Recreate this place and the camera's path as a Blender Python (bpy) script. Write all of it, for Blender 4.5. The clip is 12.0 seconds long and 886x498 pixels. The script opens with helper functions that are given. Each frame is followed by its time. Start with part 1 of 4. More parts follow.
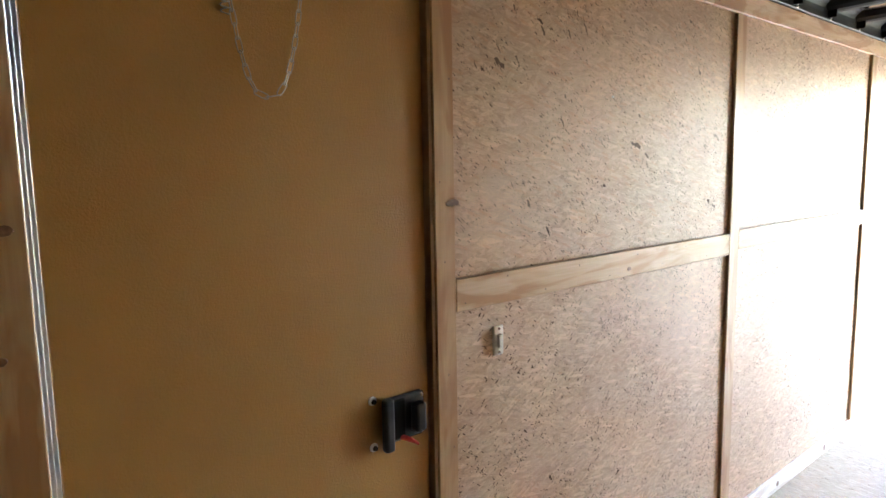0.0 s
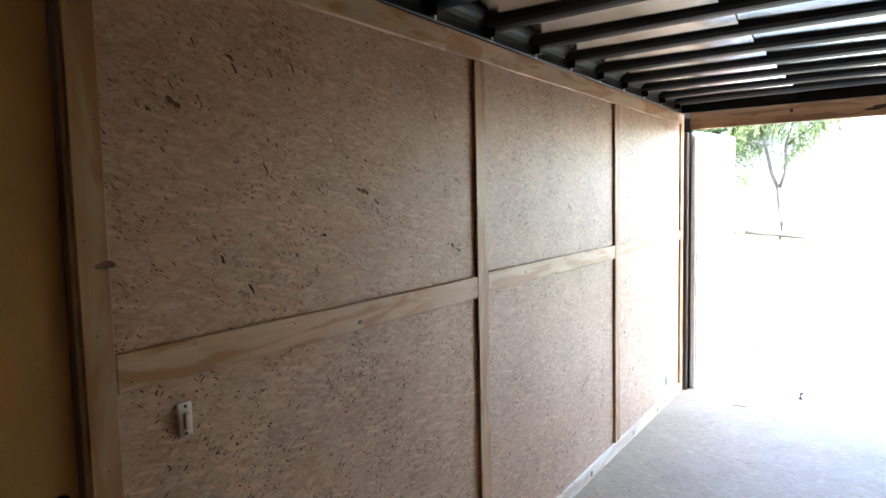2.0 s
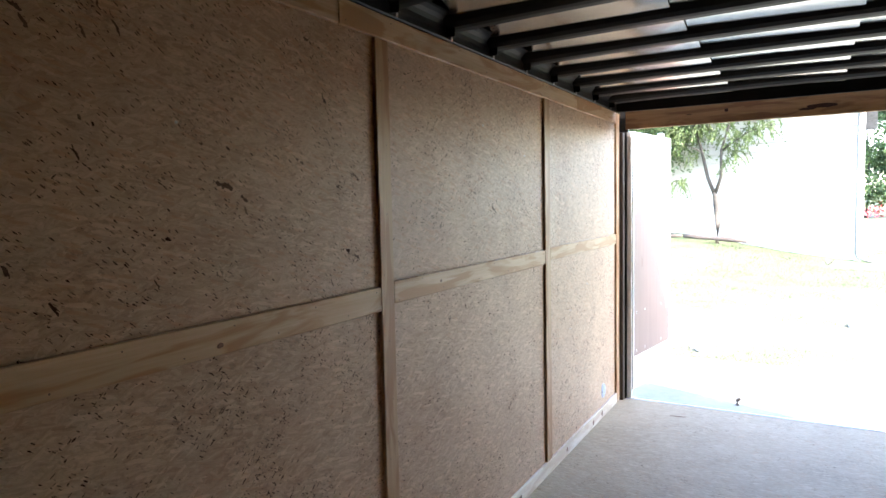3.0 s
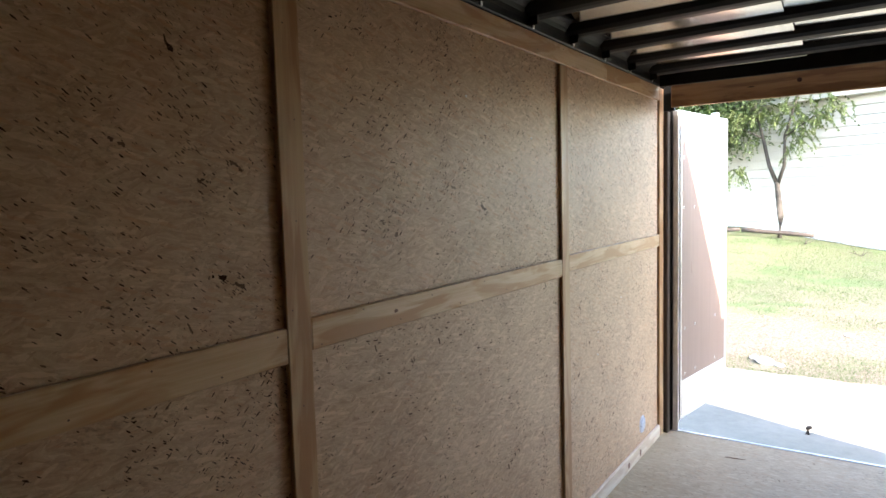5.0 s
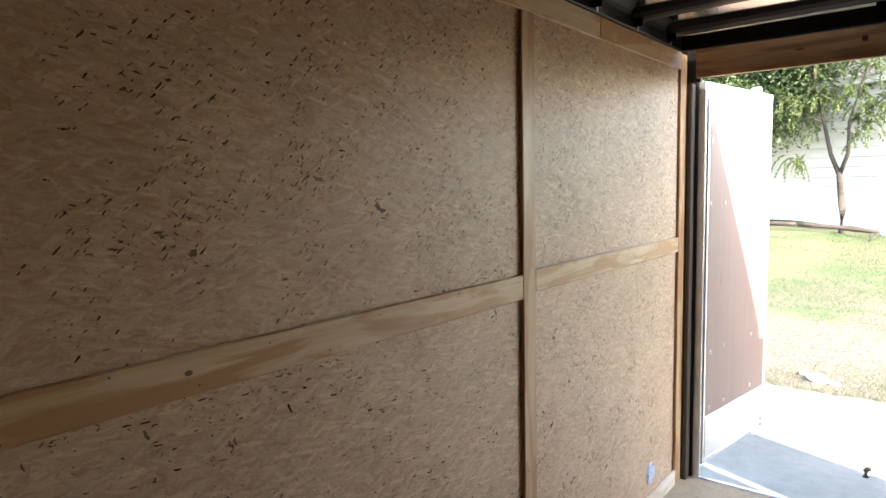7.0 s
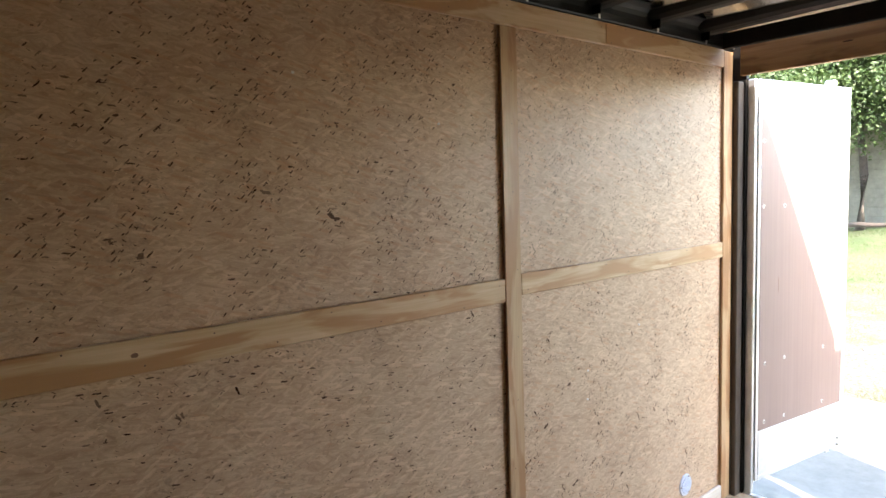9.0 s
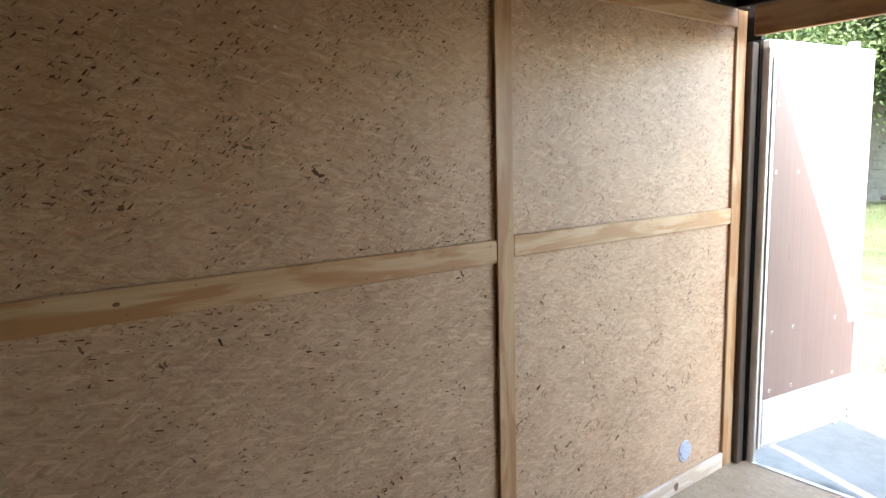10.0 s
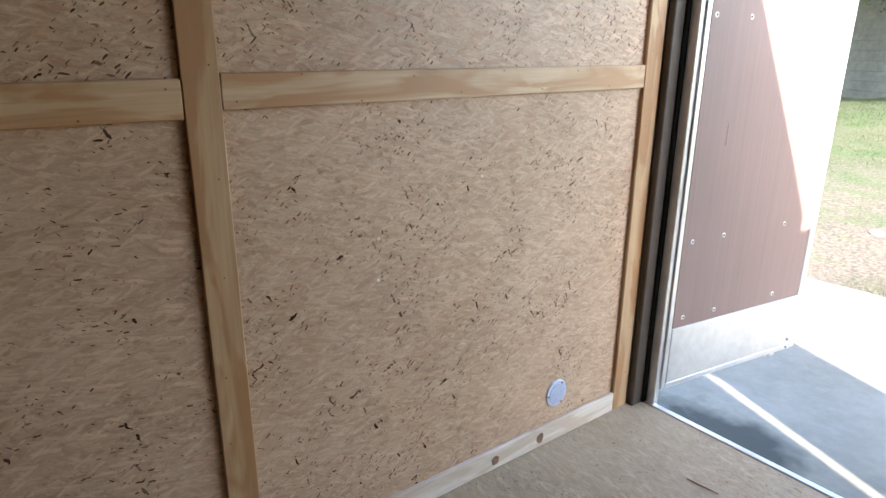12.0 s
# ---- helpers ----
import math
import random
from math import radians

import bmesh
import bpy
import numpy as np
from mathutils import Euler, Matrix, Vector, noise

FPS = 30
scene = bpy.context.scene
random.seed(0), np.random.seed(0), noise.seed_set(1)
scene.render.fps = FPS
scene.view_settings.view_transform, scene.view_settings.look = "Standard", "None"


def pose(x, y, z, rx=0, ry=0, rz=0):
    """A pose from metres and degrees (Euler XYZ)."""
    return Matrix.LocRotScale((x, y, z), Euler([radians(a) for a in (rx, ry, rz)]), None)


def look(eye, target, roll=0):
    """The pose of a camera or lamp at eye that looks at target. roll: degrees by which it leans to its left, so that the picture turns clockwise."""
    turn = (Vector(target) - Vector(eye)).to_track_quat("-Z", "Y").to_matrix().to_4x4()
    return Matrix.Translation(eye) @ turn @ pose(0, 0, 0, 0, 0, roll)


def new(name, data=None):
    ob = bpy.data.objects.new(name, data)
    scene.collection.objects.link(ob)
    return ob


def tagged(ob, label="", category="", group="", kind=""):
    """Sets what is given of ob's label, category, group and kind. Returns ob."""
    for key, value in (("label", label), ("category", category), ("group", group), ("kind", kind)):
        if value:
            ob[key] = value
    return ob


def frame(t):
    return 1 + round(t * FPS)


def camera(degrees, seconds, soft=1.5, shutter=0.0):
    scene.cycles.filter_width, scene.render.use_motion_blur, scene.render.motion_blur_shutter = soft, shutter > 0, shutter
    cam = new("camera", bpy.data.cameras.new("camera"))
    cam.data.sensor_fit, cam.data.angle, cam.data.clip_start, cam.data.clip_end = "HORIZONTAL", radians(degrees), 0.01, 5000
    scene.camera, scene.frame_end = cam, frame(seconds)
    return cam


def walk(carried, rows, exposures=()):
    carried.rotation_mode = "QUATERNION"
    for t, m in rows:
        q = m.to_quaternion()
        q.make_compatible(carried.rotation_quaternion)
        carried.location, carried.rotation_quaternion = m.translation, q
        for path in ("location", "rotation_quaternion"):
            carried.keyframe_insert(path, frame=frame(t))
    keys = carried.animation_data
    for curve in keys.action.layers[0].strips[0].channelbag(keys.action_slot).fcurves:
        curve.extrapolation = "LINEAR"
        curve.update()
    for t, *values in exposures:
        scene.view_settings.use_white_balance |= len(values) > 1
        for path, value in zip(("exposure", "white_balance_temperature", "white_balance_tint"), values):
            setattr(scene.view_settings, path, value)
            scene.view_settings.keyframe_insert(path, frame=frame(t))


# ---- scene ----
cam = camera(69.4, 12.0)
PATH = [
    (0, (-0.044, 0.272, 1.53), (-1.553, 1.561, 1.283), -1.0),
    (0.5, (-0.019, 0.245, 1.535), (-1.406, 1.667, 1.304), -0.1),
    (1, (-0.02, 0.275, 1.54), (-1.322, 1.777, 1.317), -0.4),
    (1.5, (0.012, 0.419, 1.548), (-1.22, 1.981, 1.34), -1.2),
    (2, (0.094, 0.619, 1.568), (-1.039, 2.26, 1.411), -1.3),
    (2.5, (0.118, 0.77, 1.549), (-0.96, 2.449, 1.406), -1.3),
    (3, (0.056, 0.974, 1.543), (-0.941, 2.702, 1.398), -1.2),
    (3.2, (0.051, 1.055, 1.544), (-0.934, 2.789, 1.396), -1.5),
    (4.8, (-0.011, 1.63, 1.554), (-1.113, 3.291, 1.39), -1.4),
    (5, (-0.082, 1.738, 1.556), (-1.208, 3.383, 1.39), -1.6),
    (5.5, (-0.179, 1.925, 1.563), (-1.296, 3.575, 1.386), -1.4),
    (6, (-0.189, 2.2, 1.585), (-1.306, 3.849, 1.408), -1.4),
    (6.5, (-0.161, 2.383, 1.562), (-1.333, 3.994, 1.394), -1.7),
    (7, (-0.141, 2.543, 1.564), (-1.384, 4.097, 1.364), -1.2),
    (7.2, (-0.126, 2.621, 1.572), (-1.378, 4.167, 1.365), -0.9),
    (8.8, (0.244, 2.733, 1.563), (-1.262, 4.04, 1.403), -1.9),
    (9, (0.285, 2.782, 1.575), (-1.25, 4.051, 1.389), -1.9),
    (9.5, (0.326, 2.804, 1.563), (-1.243, 4.024, 1.335), -1.8),
    (10, (0.361, 2.871, 1.538), (-1.22, 4.064, 1.263), -1.5),
    (10.5, (0.337, 3.026, 1.521), (-1.197, 4.259, 1.166), -1.4),
    (11, (0.241, 3.284, 1.502), (-1.236, 4.566, 1.085), -0.8),
    (11.5, (0.228, 3.583, 1.429), (-1.258, 4.84, 0.971), -1.3),
    (12, (0.128, 3.909, 1.338), (-1.391, 5.059, 0.731), 0.4),
]
EXPOSURES = [(0, 6.45, 6300, 15), (0.5, 6.3, 6250, 15), (1, 5.9, 6200, 15), (1.5, 5.55, 6100, 15), (2, 5.05, 6150, 15), (2.5, 4.6, 6300, 15), (3, 4.25, 6400, 15), (5, 3.7, 7000, 15), (7, 3.7, 7250, 15), (9.5, 4.0, 7150, 15), (10.5, 3.9, 7050, 15), (12, 3.42, 6850, 15)]
walk(cam, [(t, look(eye, target, roll)) for t, eye, target, roll in PATH], EXPOSURES)

# ---- light ----
SUN_FROM = Vector((1.0, -0.39, 0.70)).normalized()
world = bpy.data.worlds.new("world")
scene.world = world
world.use_nodes = True
wn = world.node_tree
sky = wn.nodes.new("ShaderNodeTexSky")
sky.sky_type = "NISHITA"
sky.sun_disc = False
sky.sun_elevation = math.asin(SUN_FROM.z)
sky.sun_rotation = math.atan2(SUN_FROM.x, SUN_FROM.y)
wn.links.new(sky.outputs["Color"], wn.nodes["Background"].inputs["Color"])
wn.nodes["Background"].inputs["Strength"].default_value = 0.15
sun = new("sun", bpy.data.lights.new("sun", "SUN"))
sun.data.energy, sun.data.angle, sun.data.color = 2.4, radians(0.53), (1.0, 0.95, 0.87)
sun.matrix_world = look(SUN_FROM * 30, (0, 0, 0))


# ---- material tools ----
class Nodes:
    """A node material with a few short ways to add nodes."""

    def __init__(self, name, rough=0.6, metal=0.0, color=(0.5, 0.5, 0.5)):
        self.m = bpy.data.materials.new(name)
        self.m.use_nodes = True
        self.t = self.m.node_tree
        self.b = self.t.nodes["Principled BSDF"]
        self.b.inputs["Base Color"].default_value = (*color, 1)
        self.b.inputs["Roughness"].default_value = rough
        self.b.inputs["Metallic"].default_value = metal

    def add(self, kind, **ins):
        n = self.t.nodes.new("ShaderNode" + kind)
        for k, v in ins.items():
            self.put(n, k.replace("_", " "), v)
        return n

    def put(self, n, key, v):
        sock = n.inputs[int(key)] if key.isdigit() else n.inputs[key]
        if isinstance(v, bpy.types.NodeSocket):
            self.t.links.new(v, sock)
        else:
            sock.default_value = v

    def math(self, op, a, b=0.0):
        n = self.t.nodes.new("ShaderNodeMath")
        n.operation = op
        self.put(n, "0", a)
        self.put(n, "1", b)
        return n.outputs[0]

    def pos(self, scale=(1, 1, 1), rot=(0, 0, 0), shift=0.0):
        g = self.t.nodes.new("ShaderNodeNewGeometry").outputs["Position"]
        if shift:
            o = self.t.nodes.new("ShaderNodeObjectInfo").outputs["Random"]
            v = self.add("Combine" + "XYZ")
            for i in range(3):
                self.t.links.new(self.math("MULTIPLY", o, shift * (1 + i)), v.inputs[i])
            a = self.t.nodes.new("ShaderNodeVectorMath")
            self.t.links.new(g, a.inputs[0])
            self.t.links.new(v.outputs[0], a.inputs[1])
            g = a.outputs[0]
        if any(rot):
            r = self.add("Mapping")
            self.t.links.new(g, r.inputs["Vector"])
            r.inputs["Rotation"].default_value = [radians(q) for q in rot]
            g = r.outputs[0]
        mp = self.add("Mapping")
        self.t.links.new(g, mp.inputs["Vector"])
        mp.inputs["Scale"].default_value = scale
        return mp.outputs[0]

    def noise(self, vec, scale, detail=3.0, rough=0.55, distort=0.0):
        n = self.add("TexNoise", Vector=vec, Scale=scale, Detail=detail, Roughness=rough, Distortion=distort)
        return n.outputs["Fac"]

    def cells(self, vec, scale=1.0, rand=1.0):
        n = self.add("TexVoronoi", Vector=vec, Scale=scale, Randomness=rand)
        s = self.add("SeparateColor", Color=n.outputs["Color"])
        return n.outputs["Distance"], s.outputs[0], s.outputs[1], s.outputs[2]

    def ramp(self, fac, *stops):
        n = self.add("ValToRGB", Fac=fac)
        e = n.color_ramp.elements
        while len(e) < len(stops):
            e.new(0.5)
        for el, (p, c) in zip(e, stops):
            el.position, el.color = p, ((c, c, c, 1) if isinstance(c, (int, float)) else (*c, 1))
        return n.outputs["Color"]

    def mix(self, fac, a, b, how="MIX"):
        n = self.t.nodes.new("ShaderNodeMix")
        n.data_type, n.blend_type = "RGBA", how
        for i, v in ((0, fac), (6, a), (7, b)):
            if isinstance(v, tuple):
                v = (*v, 1)
            self.put(n, str(i), v)
        return n.outputs[2]

    def base(self, c):
        self.put(self.b, "Base Color", c)
        return self

    def rough(self, r):
        self.put(self.b, "Roughness", r)
        return self

    def bump(self, h, strength=0.2, dist=0.002):
        n = self.add("Bump", Height=h, Strength=strength, Distance=dist)
        self.t.links.new(n.outputs[0], self.b.inputs["Normal"])
        return self


def osb(name, axis, light, dark, fleck, flecks=1.0, gloss=0.72, rough=0.37):
    """Pressed strand board: wispy flakes lying at several angles, with dark bark flecks."""
    k = Nodes(name, 0.62)
    k.b.inputs["Specular IOR Level"].default_value = gloss

    def lay(ang, along, across, shift):
        rot = (ang, 0, 0) if axis == "x" else (0, 0, ang)
        return k.pos((1.0, along, across) if axis == "x" else (along, across, 1.0), rot, shift)

    def warped(vec, amount, scale):
        n = k.add("TexNoise", Vector=k.pos((1, 1, 1), (0, 0, 0), 2.0), Scale=scale, Detail=2.0)
        a = k.t.nodes.new("ShaderNodeVectorMath")
        a.operation = "MULTIPLY_ADD"
        k.t.links.new(n.outputs["Color"], a.inputs[0])
        a.inputs[1].default_value = (amount, amount, amount)
        k.t.links.new(vec, a.inputs[2])
        return a.outputs[0]

    tone = None
    for i, ang in enumerate((40, -50, 22, -26, -8, 12)):
        wisp = k.noise(lay(ang, 11 + i, 92 + 9 * i, 3.1 + i), 1.0, 4, 0.66, 0.25)
        d, r, g, b = k.cells(warped(lay(ang, 15 + 2 * i, 62 + 6 * i, 1.7 + i), 1.3, 26.0))
        flake = k.math("ADD", k.math("MULTIPLY", wisp, 0.84), k.math("MULTIPLY", r, 0.15))
        if tone is None:
            tone = flake
        else:
            tone = k.mix(k.math("GREATER_THAN", g, 0.66), tone, flake)
    blot = k.noise(k.pos((1, 1, 1), (0, 0, 0), 2.0), 2.6, 4)
    fine = k.noise(k.pos((1, 1, 1), (0, 0, 0), 2.0), 160.0, 3, 0.7)
    v = k.math("ADD", k.math("MULTIPLY", tone, 0.71), k.math("MULTIPLY", blot, 0.27))
    v = k.math("ADD", v, k.math("MULTIPLY", fine, 0.14))
    col = k.ramp(v, (0.41, dark), (0.56, tuple((a + b) / 2 for a, b in zip(light, dark))), (0.70, light))
    # chestnut-coloured fines gathered in clouds
    cloud = k.ramp(k.noise(k.pos((1, 1, 1), (0, 0, 0), 5.0), 5.5, 3), (0.44, 0.0), (0.66, 1.0))
    grit = k.ramp(k.noise(warped(lay(20, 45, 95, 5.0), 1.5, 40.0), 1.0, 3, 0.7), (0.53, 0.0), (0.66, 1.0))
    col = k.mix(k.math("MULTIPLY", k.math("MULTIPLY", cloud, grit), 0.62), col, tuple(c * 0.42 for c in dark))
    for i, (ang, tint_col, part_of) in enumerate(((10, tuple(min(1, c * 1.22) for c in light), 0.86), (-30, tuple(min(1, c * 1.15) for c in light), 0.88), (18, (dark[0] * 1.25, dark[1] * 1.0, dark[2] * 0.85), 0.84))):
        d, r, g, b = k.cells(warped(lay(ang, 13 + 3 * i, 75 + 10 * i, 21.0 + i), 0.8, 30.0))
        on = k.math("MULTIPLY", k.math("GREATER_THAN", r, part_of), k.math("LESS_THAN", d, 0.42))
        col = k.mix(k.math("MULTIPLY", on, 0.38), col, tint_col)
    group = k.ramp(k.noise(k.pos((1, 1, 1), (0, 0, 0), 8.0), 7.0, 2), (0.38, 0.72), (0.62, 1.0))
    pits = 0.0
    for i, (ang, size, chance, radius) in enumerate(((22, 20, 0.925, 0.28), (-24, 28, 0.88, 0.28), (64, 34, 0.89, 0.27), (-44, 72, 0.76, 0.33), (38, 95, 0.72, 0.36), (4, 56, 0.81, 0.30))):
        d, r, g, b = k.cells(warped(lay(ang, size * 0.62, size * 2.3, 7.3 + i), 1.0, 60.0))
        reach = k.math("MULTIPLY", k.math("ADD", 0.35, k.math("MULTIPLY", b, 0.75)), radius)
        on = k.math("LESS_THAN", d, reach)
        on = k.math("MULTIPLY", on, k.math("GREATER_THAN", k.math("MULTIPLY", r, group), 1 - (1 - chance) * flecks))
        on = k.math("MULTIPLY", on, k.math("ADD", 0.55, k.math("MULTIPLY", g, 0.45)))
        col = k.mix(on, col, fleck)
        pits = k.math("MAXIMUM", pits, on)
    k.base(col)
    # bark flecks are open and dull, the waxed strands are not
    k.put(k.b, "Specular IOR Level", k.math("MULTIPLY", k.math("SUBTRACT", 1.0, pits), gloss))
    k.rough(k.math("ADD", rough, k.math("MULTIPLY", v, 0.22)))
    k.bump(k.math("ADD", v, k.math("MULTIPLY", grit, -0.3)), 0.22, 0.001)
    return k.m


def pine(name, along, light, dark, streak):
    """Sawn pine with long wavy grain, along x, y or z."""
    k = Nodes(name, 0.5)
    i = "xyz".index(along)
    sc = [26.0, 26.0, 26.0]
    sc[i] = 1.6
    g1 = k.noise(k.pos(tuple(sc), (0, 0, 0), 4.0), 1.0, 4, 0.6, 0.8)
    sc = [150.0, 150.0, 150.0]
    sc[i] = 4.0
    g2 = k.noise(k.pos(tuple(sc), (0, 0, 0), 4.0), 1.0, 3, 0.6)
    sc = [14.0, 14.0, 14.0]
    sc[i] = 2.7
    g3 = k.noise(k.pos(tuple(sc), (0, 0, 0), 9.0), 1.0, 3, 0.5, 0.9)
    v = k.math("ADD", k.math("MULTIPLY", g1, 0.6), k.math("MULTIPLY", g2, 0.4))
    col = k.ramp(v, (0.36, dark), (0.62, light))
    col = k.mix(k.math("MULTIPLY", k.ramp(g3, (0.475, 0.0), (0.575, 1.0)), 0.85), col, streak)
    spot = k.ramp(k.noise(k.pos((1, 1, 1), (0, 0, 0), 3.0), 9.0, 2), (0.66, 0.0), (0.74, 1.0))
    col = k.mix(k.math("MULTIPLY", spot, 0.35), col, dark)
    k.base(col)
    k.b.inputs["Specular IOR Level"].default_value = 0.65
    k.rough(k.math("ADD", 0.36, k.math("MULTIPLY", v, 0.12)))
    k.bump(v, 0.15, 0.001)
    return k.m


def plain(name, color, rough=0.5, metal=0.0, vary=0.12, scale=30.0, bump=0.05, dist=0.001):
    k = Nodes(name, rough, metal)
    n = k.noise(k.pos(), scale, 4)
    n2 = k.noise(k.pos(), scale * 0.13, 3)
    v = k.math("ADD", k.math("MULTIPLY", n, 0.5), k.math("MULTIPLY", n2, 0.5))
    lo = tuple(c * (1 - vary) for c in color)
    hi = tuple(min(1, c * (1 + vary)) for c in color)
    k.base(k.ramp(v, (0.35, lo), (0.65, hi)))
    k.rough(k.math("ADD", rough - 0.06, k.math("MULTIPLY", v, 0.12)))
    k.bump(n, bump, dist)
    return k.m


# ---- materials ----
OSB_WALL = osb("strand_board", "x", (0.665, 0.462, 0.298), (0.39, 0.235, 0.132), (0.038, 0.014, 0.006))
OSB_FLOOR = osb("floor_strand_board", "z", (0.50, 0.395, 0.26), (0.34, 0.25, 0.147), (0.12, 0.075, 0.04), 0.5, 0.5, 0.5)
PINE_Y = pine("pine_lengthwise", "y", (0.66, 0.47, 0.285), (0.53, 0.34, 0.175), (0.43, 0.215, 0.08))
PINE_Z = pine("pine_upright", "z", (0.54, 0.355, 0.187), (0.43, 0.25, 0.115), (0.36, 0.168, 0.058))
PINE_X = pine("pine_crosswise", "x", (0.50, 0.305, 0.14), (0.37, 0.20, 0.082), (0.24, 0.11, 0.045))
PINE_BASE = pine("pale_pine", "y", (0.76, 0.68, 0.56), (0.66, 0.55, 0.42), (0.56, 0.42, 0.29))
KNOT = plain("knot", (0.20, 0.10, 0.055), 0.5, 0, 0.5, 90)
PITCH = plain("dark_pitch", (0.05, 0.018, 0.012), 0.4, 0, 0.4, 60)
NAIL = plain("nail_head", (0.16, 0.10, 0.07), 0.45, 0.4, 0.3, 200)
SCREW = plain("zinc_screw", (0.74, 0.72, 0.68), 0.3, 0.5, 0.1, 200)
STEEL_BLACK = plain("black_steel", (0.012, 0.0115, 0.0115), 0.45, 0.0, 0.4, 12, 0.1, 0.002)
STEEL_BROWN = plain("brown_grey_steel", (0.075, 0.058, 0.045), 0.38, 0.1, 0.25, 18, 0.08, 0.002)
JAMB = plain("dark_brown_metal", (0.27, 0.16, 0.075), 0.4, 0.2, 0.2, 30)
RUBBER = plain("black_rubber", (0.010, 0.009, 0.008), 0.7, 0, 0.3, 40)
RUBBER.node_tree.nodes["Principled BSDF"].inputs["Specular IOR Level"].default_value = 0.1
STEEL_BLACK.node_tree.nodes["Principled BSDF"].inputs["Specular IOR Level"].default_value = 0.15
GLOSS_BLACK = plain("satin_black_paint", (0.012, 0.0115, 0.0115), 0.42, 0, 0.3, 20)
GLOSS_BLACK.node_tree.nodes["Principled BSDF"].inputs["Specular IOR Level"].default_value = 0.2
ZINC = plain("dull_zinc", (0.46, 0.44, 0.39), 0.35, 0.95, 0.2, 200)
ALU = plain("mill_aluminium", (0.66, 0.66, 0.66), 0.38, 0.85, 0.12, 25, 0.08, 0.001)
WHITE = plain("white_painted_sheet", (0.78, 0.78, 0.76), 0.35, 0, 0.05, 14, 0.08, 0.002)
BLACK_PLASTIC = plain("black_plastic", (0.014, 0.014, 0.016), 0.33, 0, 0.3, 120)
RED_PLASTIC = plain("red_plastic", (0.55, 0.03, 0.025), 0.4, 0, 0.1, 120)
IVORY = plain("ivory_plastic", (0.78, 0.75, 0.68), 0.4, 0, 0.06, 90)
VENT_BLUE = plain("pale_blue_plastic", (0.58, 0.61, 0.68), 0.45, 0, 0.08, 90)
VENT_MESH = plain("blue_grey_mesh", (0.36, 0.41, 0.52), 0.6, 0, 0.25, 400)
HOUSE_WHITE = plain("white_lap_siding", (0.52, 0.515, 0.485), 0.6, 0, 0.07, 5, 0.2, 0.004)
ROOF = plain("grey_shingles", (0.16, 0.16, 0.165), 0.9, 0, 0.3, 18, 0.6, 0.01)
BARK = plain("grey_bark", (0.040, 0.034, 0.028), 0.9, 0, 0.5, 22, 0.9, 0.02)
LOG = plain("weathered_log", (0.055, 0.042, 0.035), 0.85, 0, 0.35, 20, 0.7, 0.02)
STONE = plain("pale_stone", (0.48, 0.46, 0.43), 0.85, 0, 0.2, 14, 0.6, 0.01)
FLOWER = plain("red_petals", (0.6, 0.06, 0.07), 0.6, 0, 0.2, 30)


def stucco_brown():
    k = Nodes("embossed_brown_sheet", 0.42)
    n = k.noise(k.pos((1, 1, 1), (40, 0, 0)), 210.0, 2, 0.5, 0.6)
    n2 = k.noise(k.pos(), 2.0, 3)
    k.base(k.ramp(n2, (0.3, (0.44, 0.235, 0.062)), (0.7, (0.50, 0.27, 0.074))))
    k.bump(k.ramp(n, (0.42, 0.0), (0.62, 1.0)), 0.35, 0.0012)
    return k.m


def brown_ply():
    k = Nodes("red_brown_plywood", 0.5)
    g = k.noise(k.pos((60, 60, 1.2)), 1.0, 4, 0.6, 0.4)
    n = k.noise(k.pos(), 3.0, 3)
    v = k.math("ADD", k.math("MULTIPLY", g, 0.6), k.math("MULTIPLY", n, 0.4))
    k.base(k.ramp(v, (0.28, (0.205, 0.135, 0.113)), (0.72, (0.262, 0.175, 0.148))))
    k.bump(g, 0.12, 0.001)
    return k.m


def roof_metal():
    k = Nodes("glossy_roof_liner", 0.16, 1.0)
    n = k.noise(k.pos((3, 1, 1)), 1.5, 3)
    s = k.noise(k.pos((1, 30, 1)), 2.0, 3)
    k.base(k.ramp(n, (0.3, (0.50, 0.49, 0.44)), (0.7, (0.62, 0.61, 0.56))))
    k.rough(k.math("ADD", 0.10, k.math("MULTIPLY", s, 0.14)))
    k.bump(n, 0.12, 0.02)
    return k.m


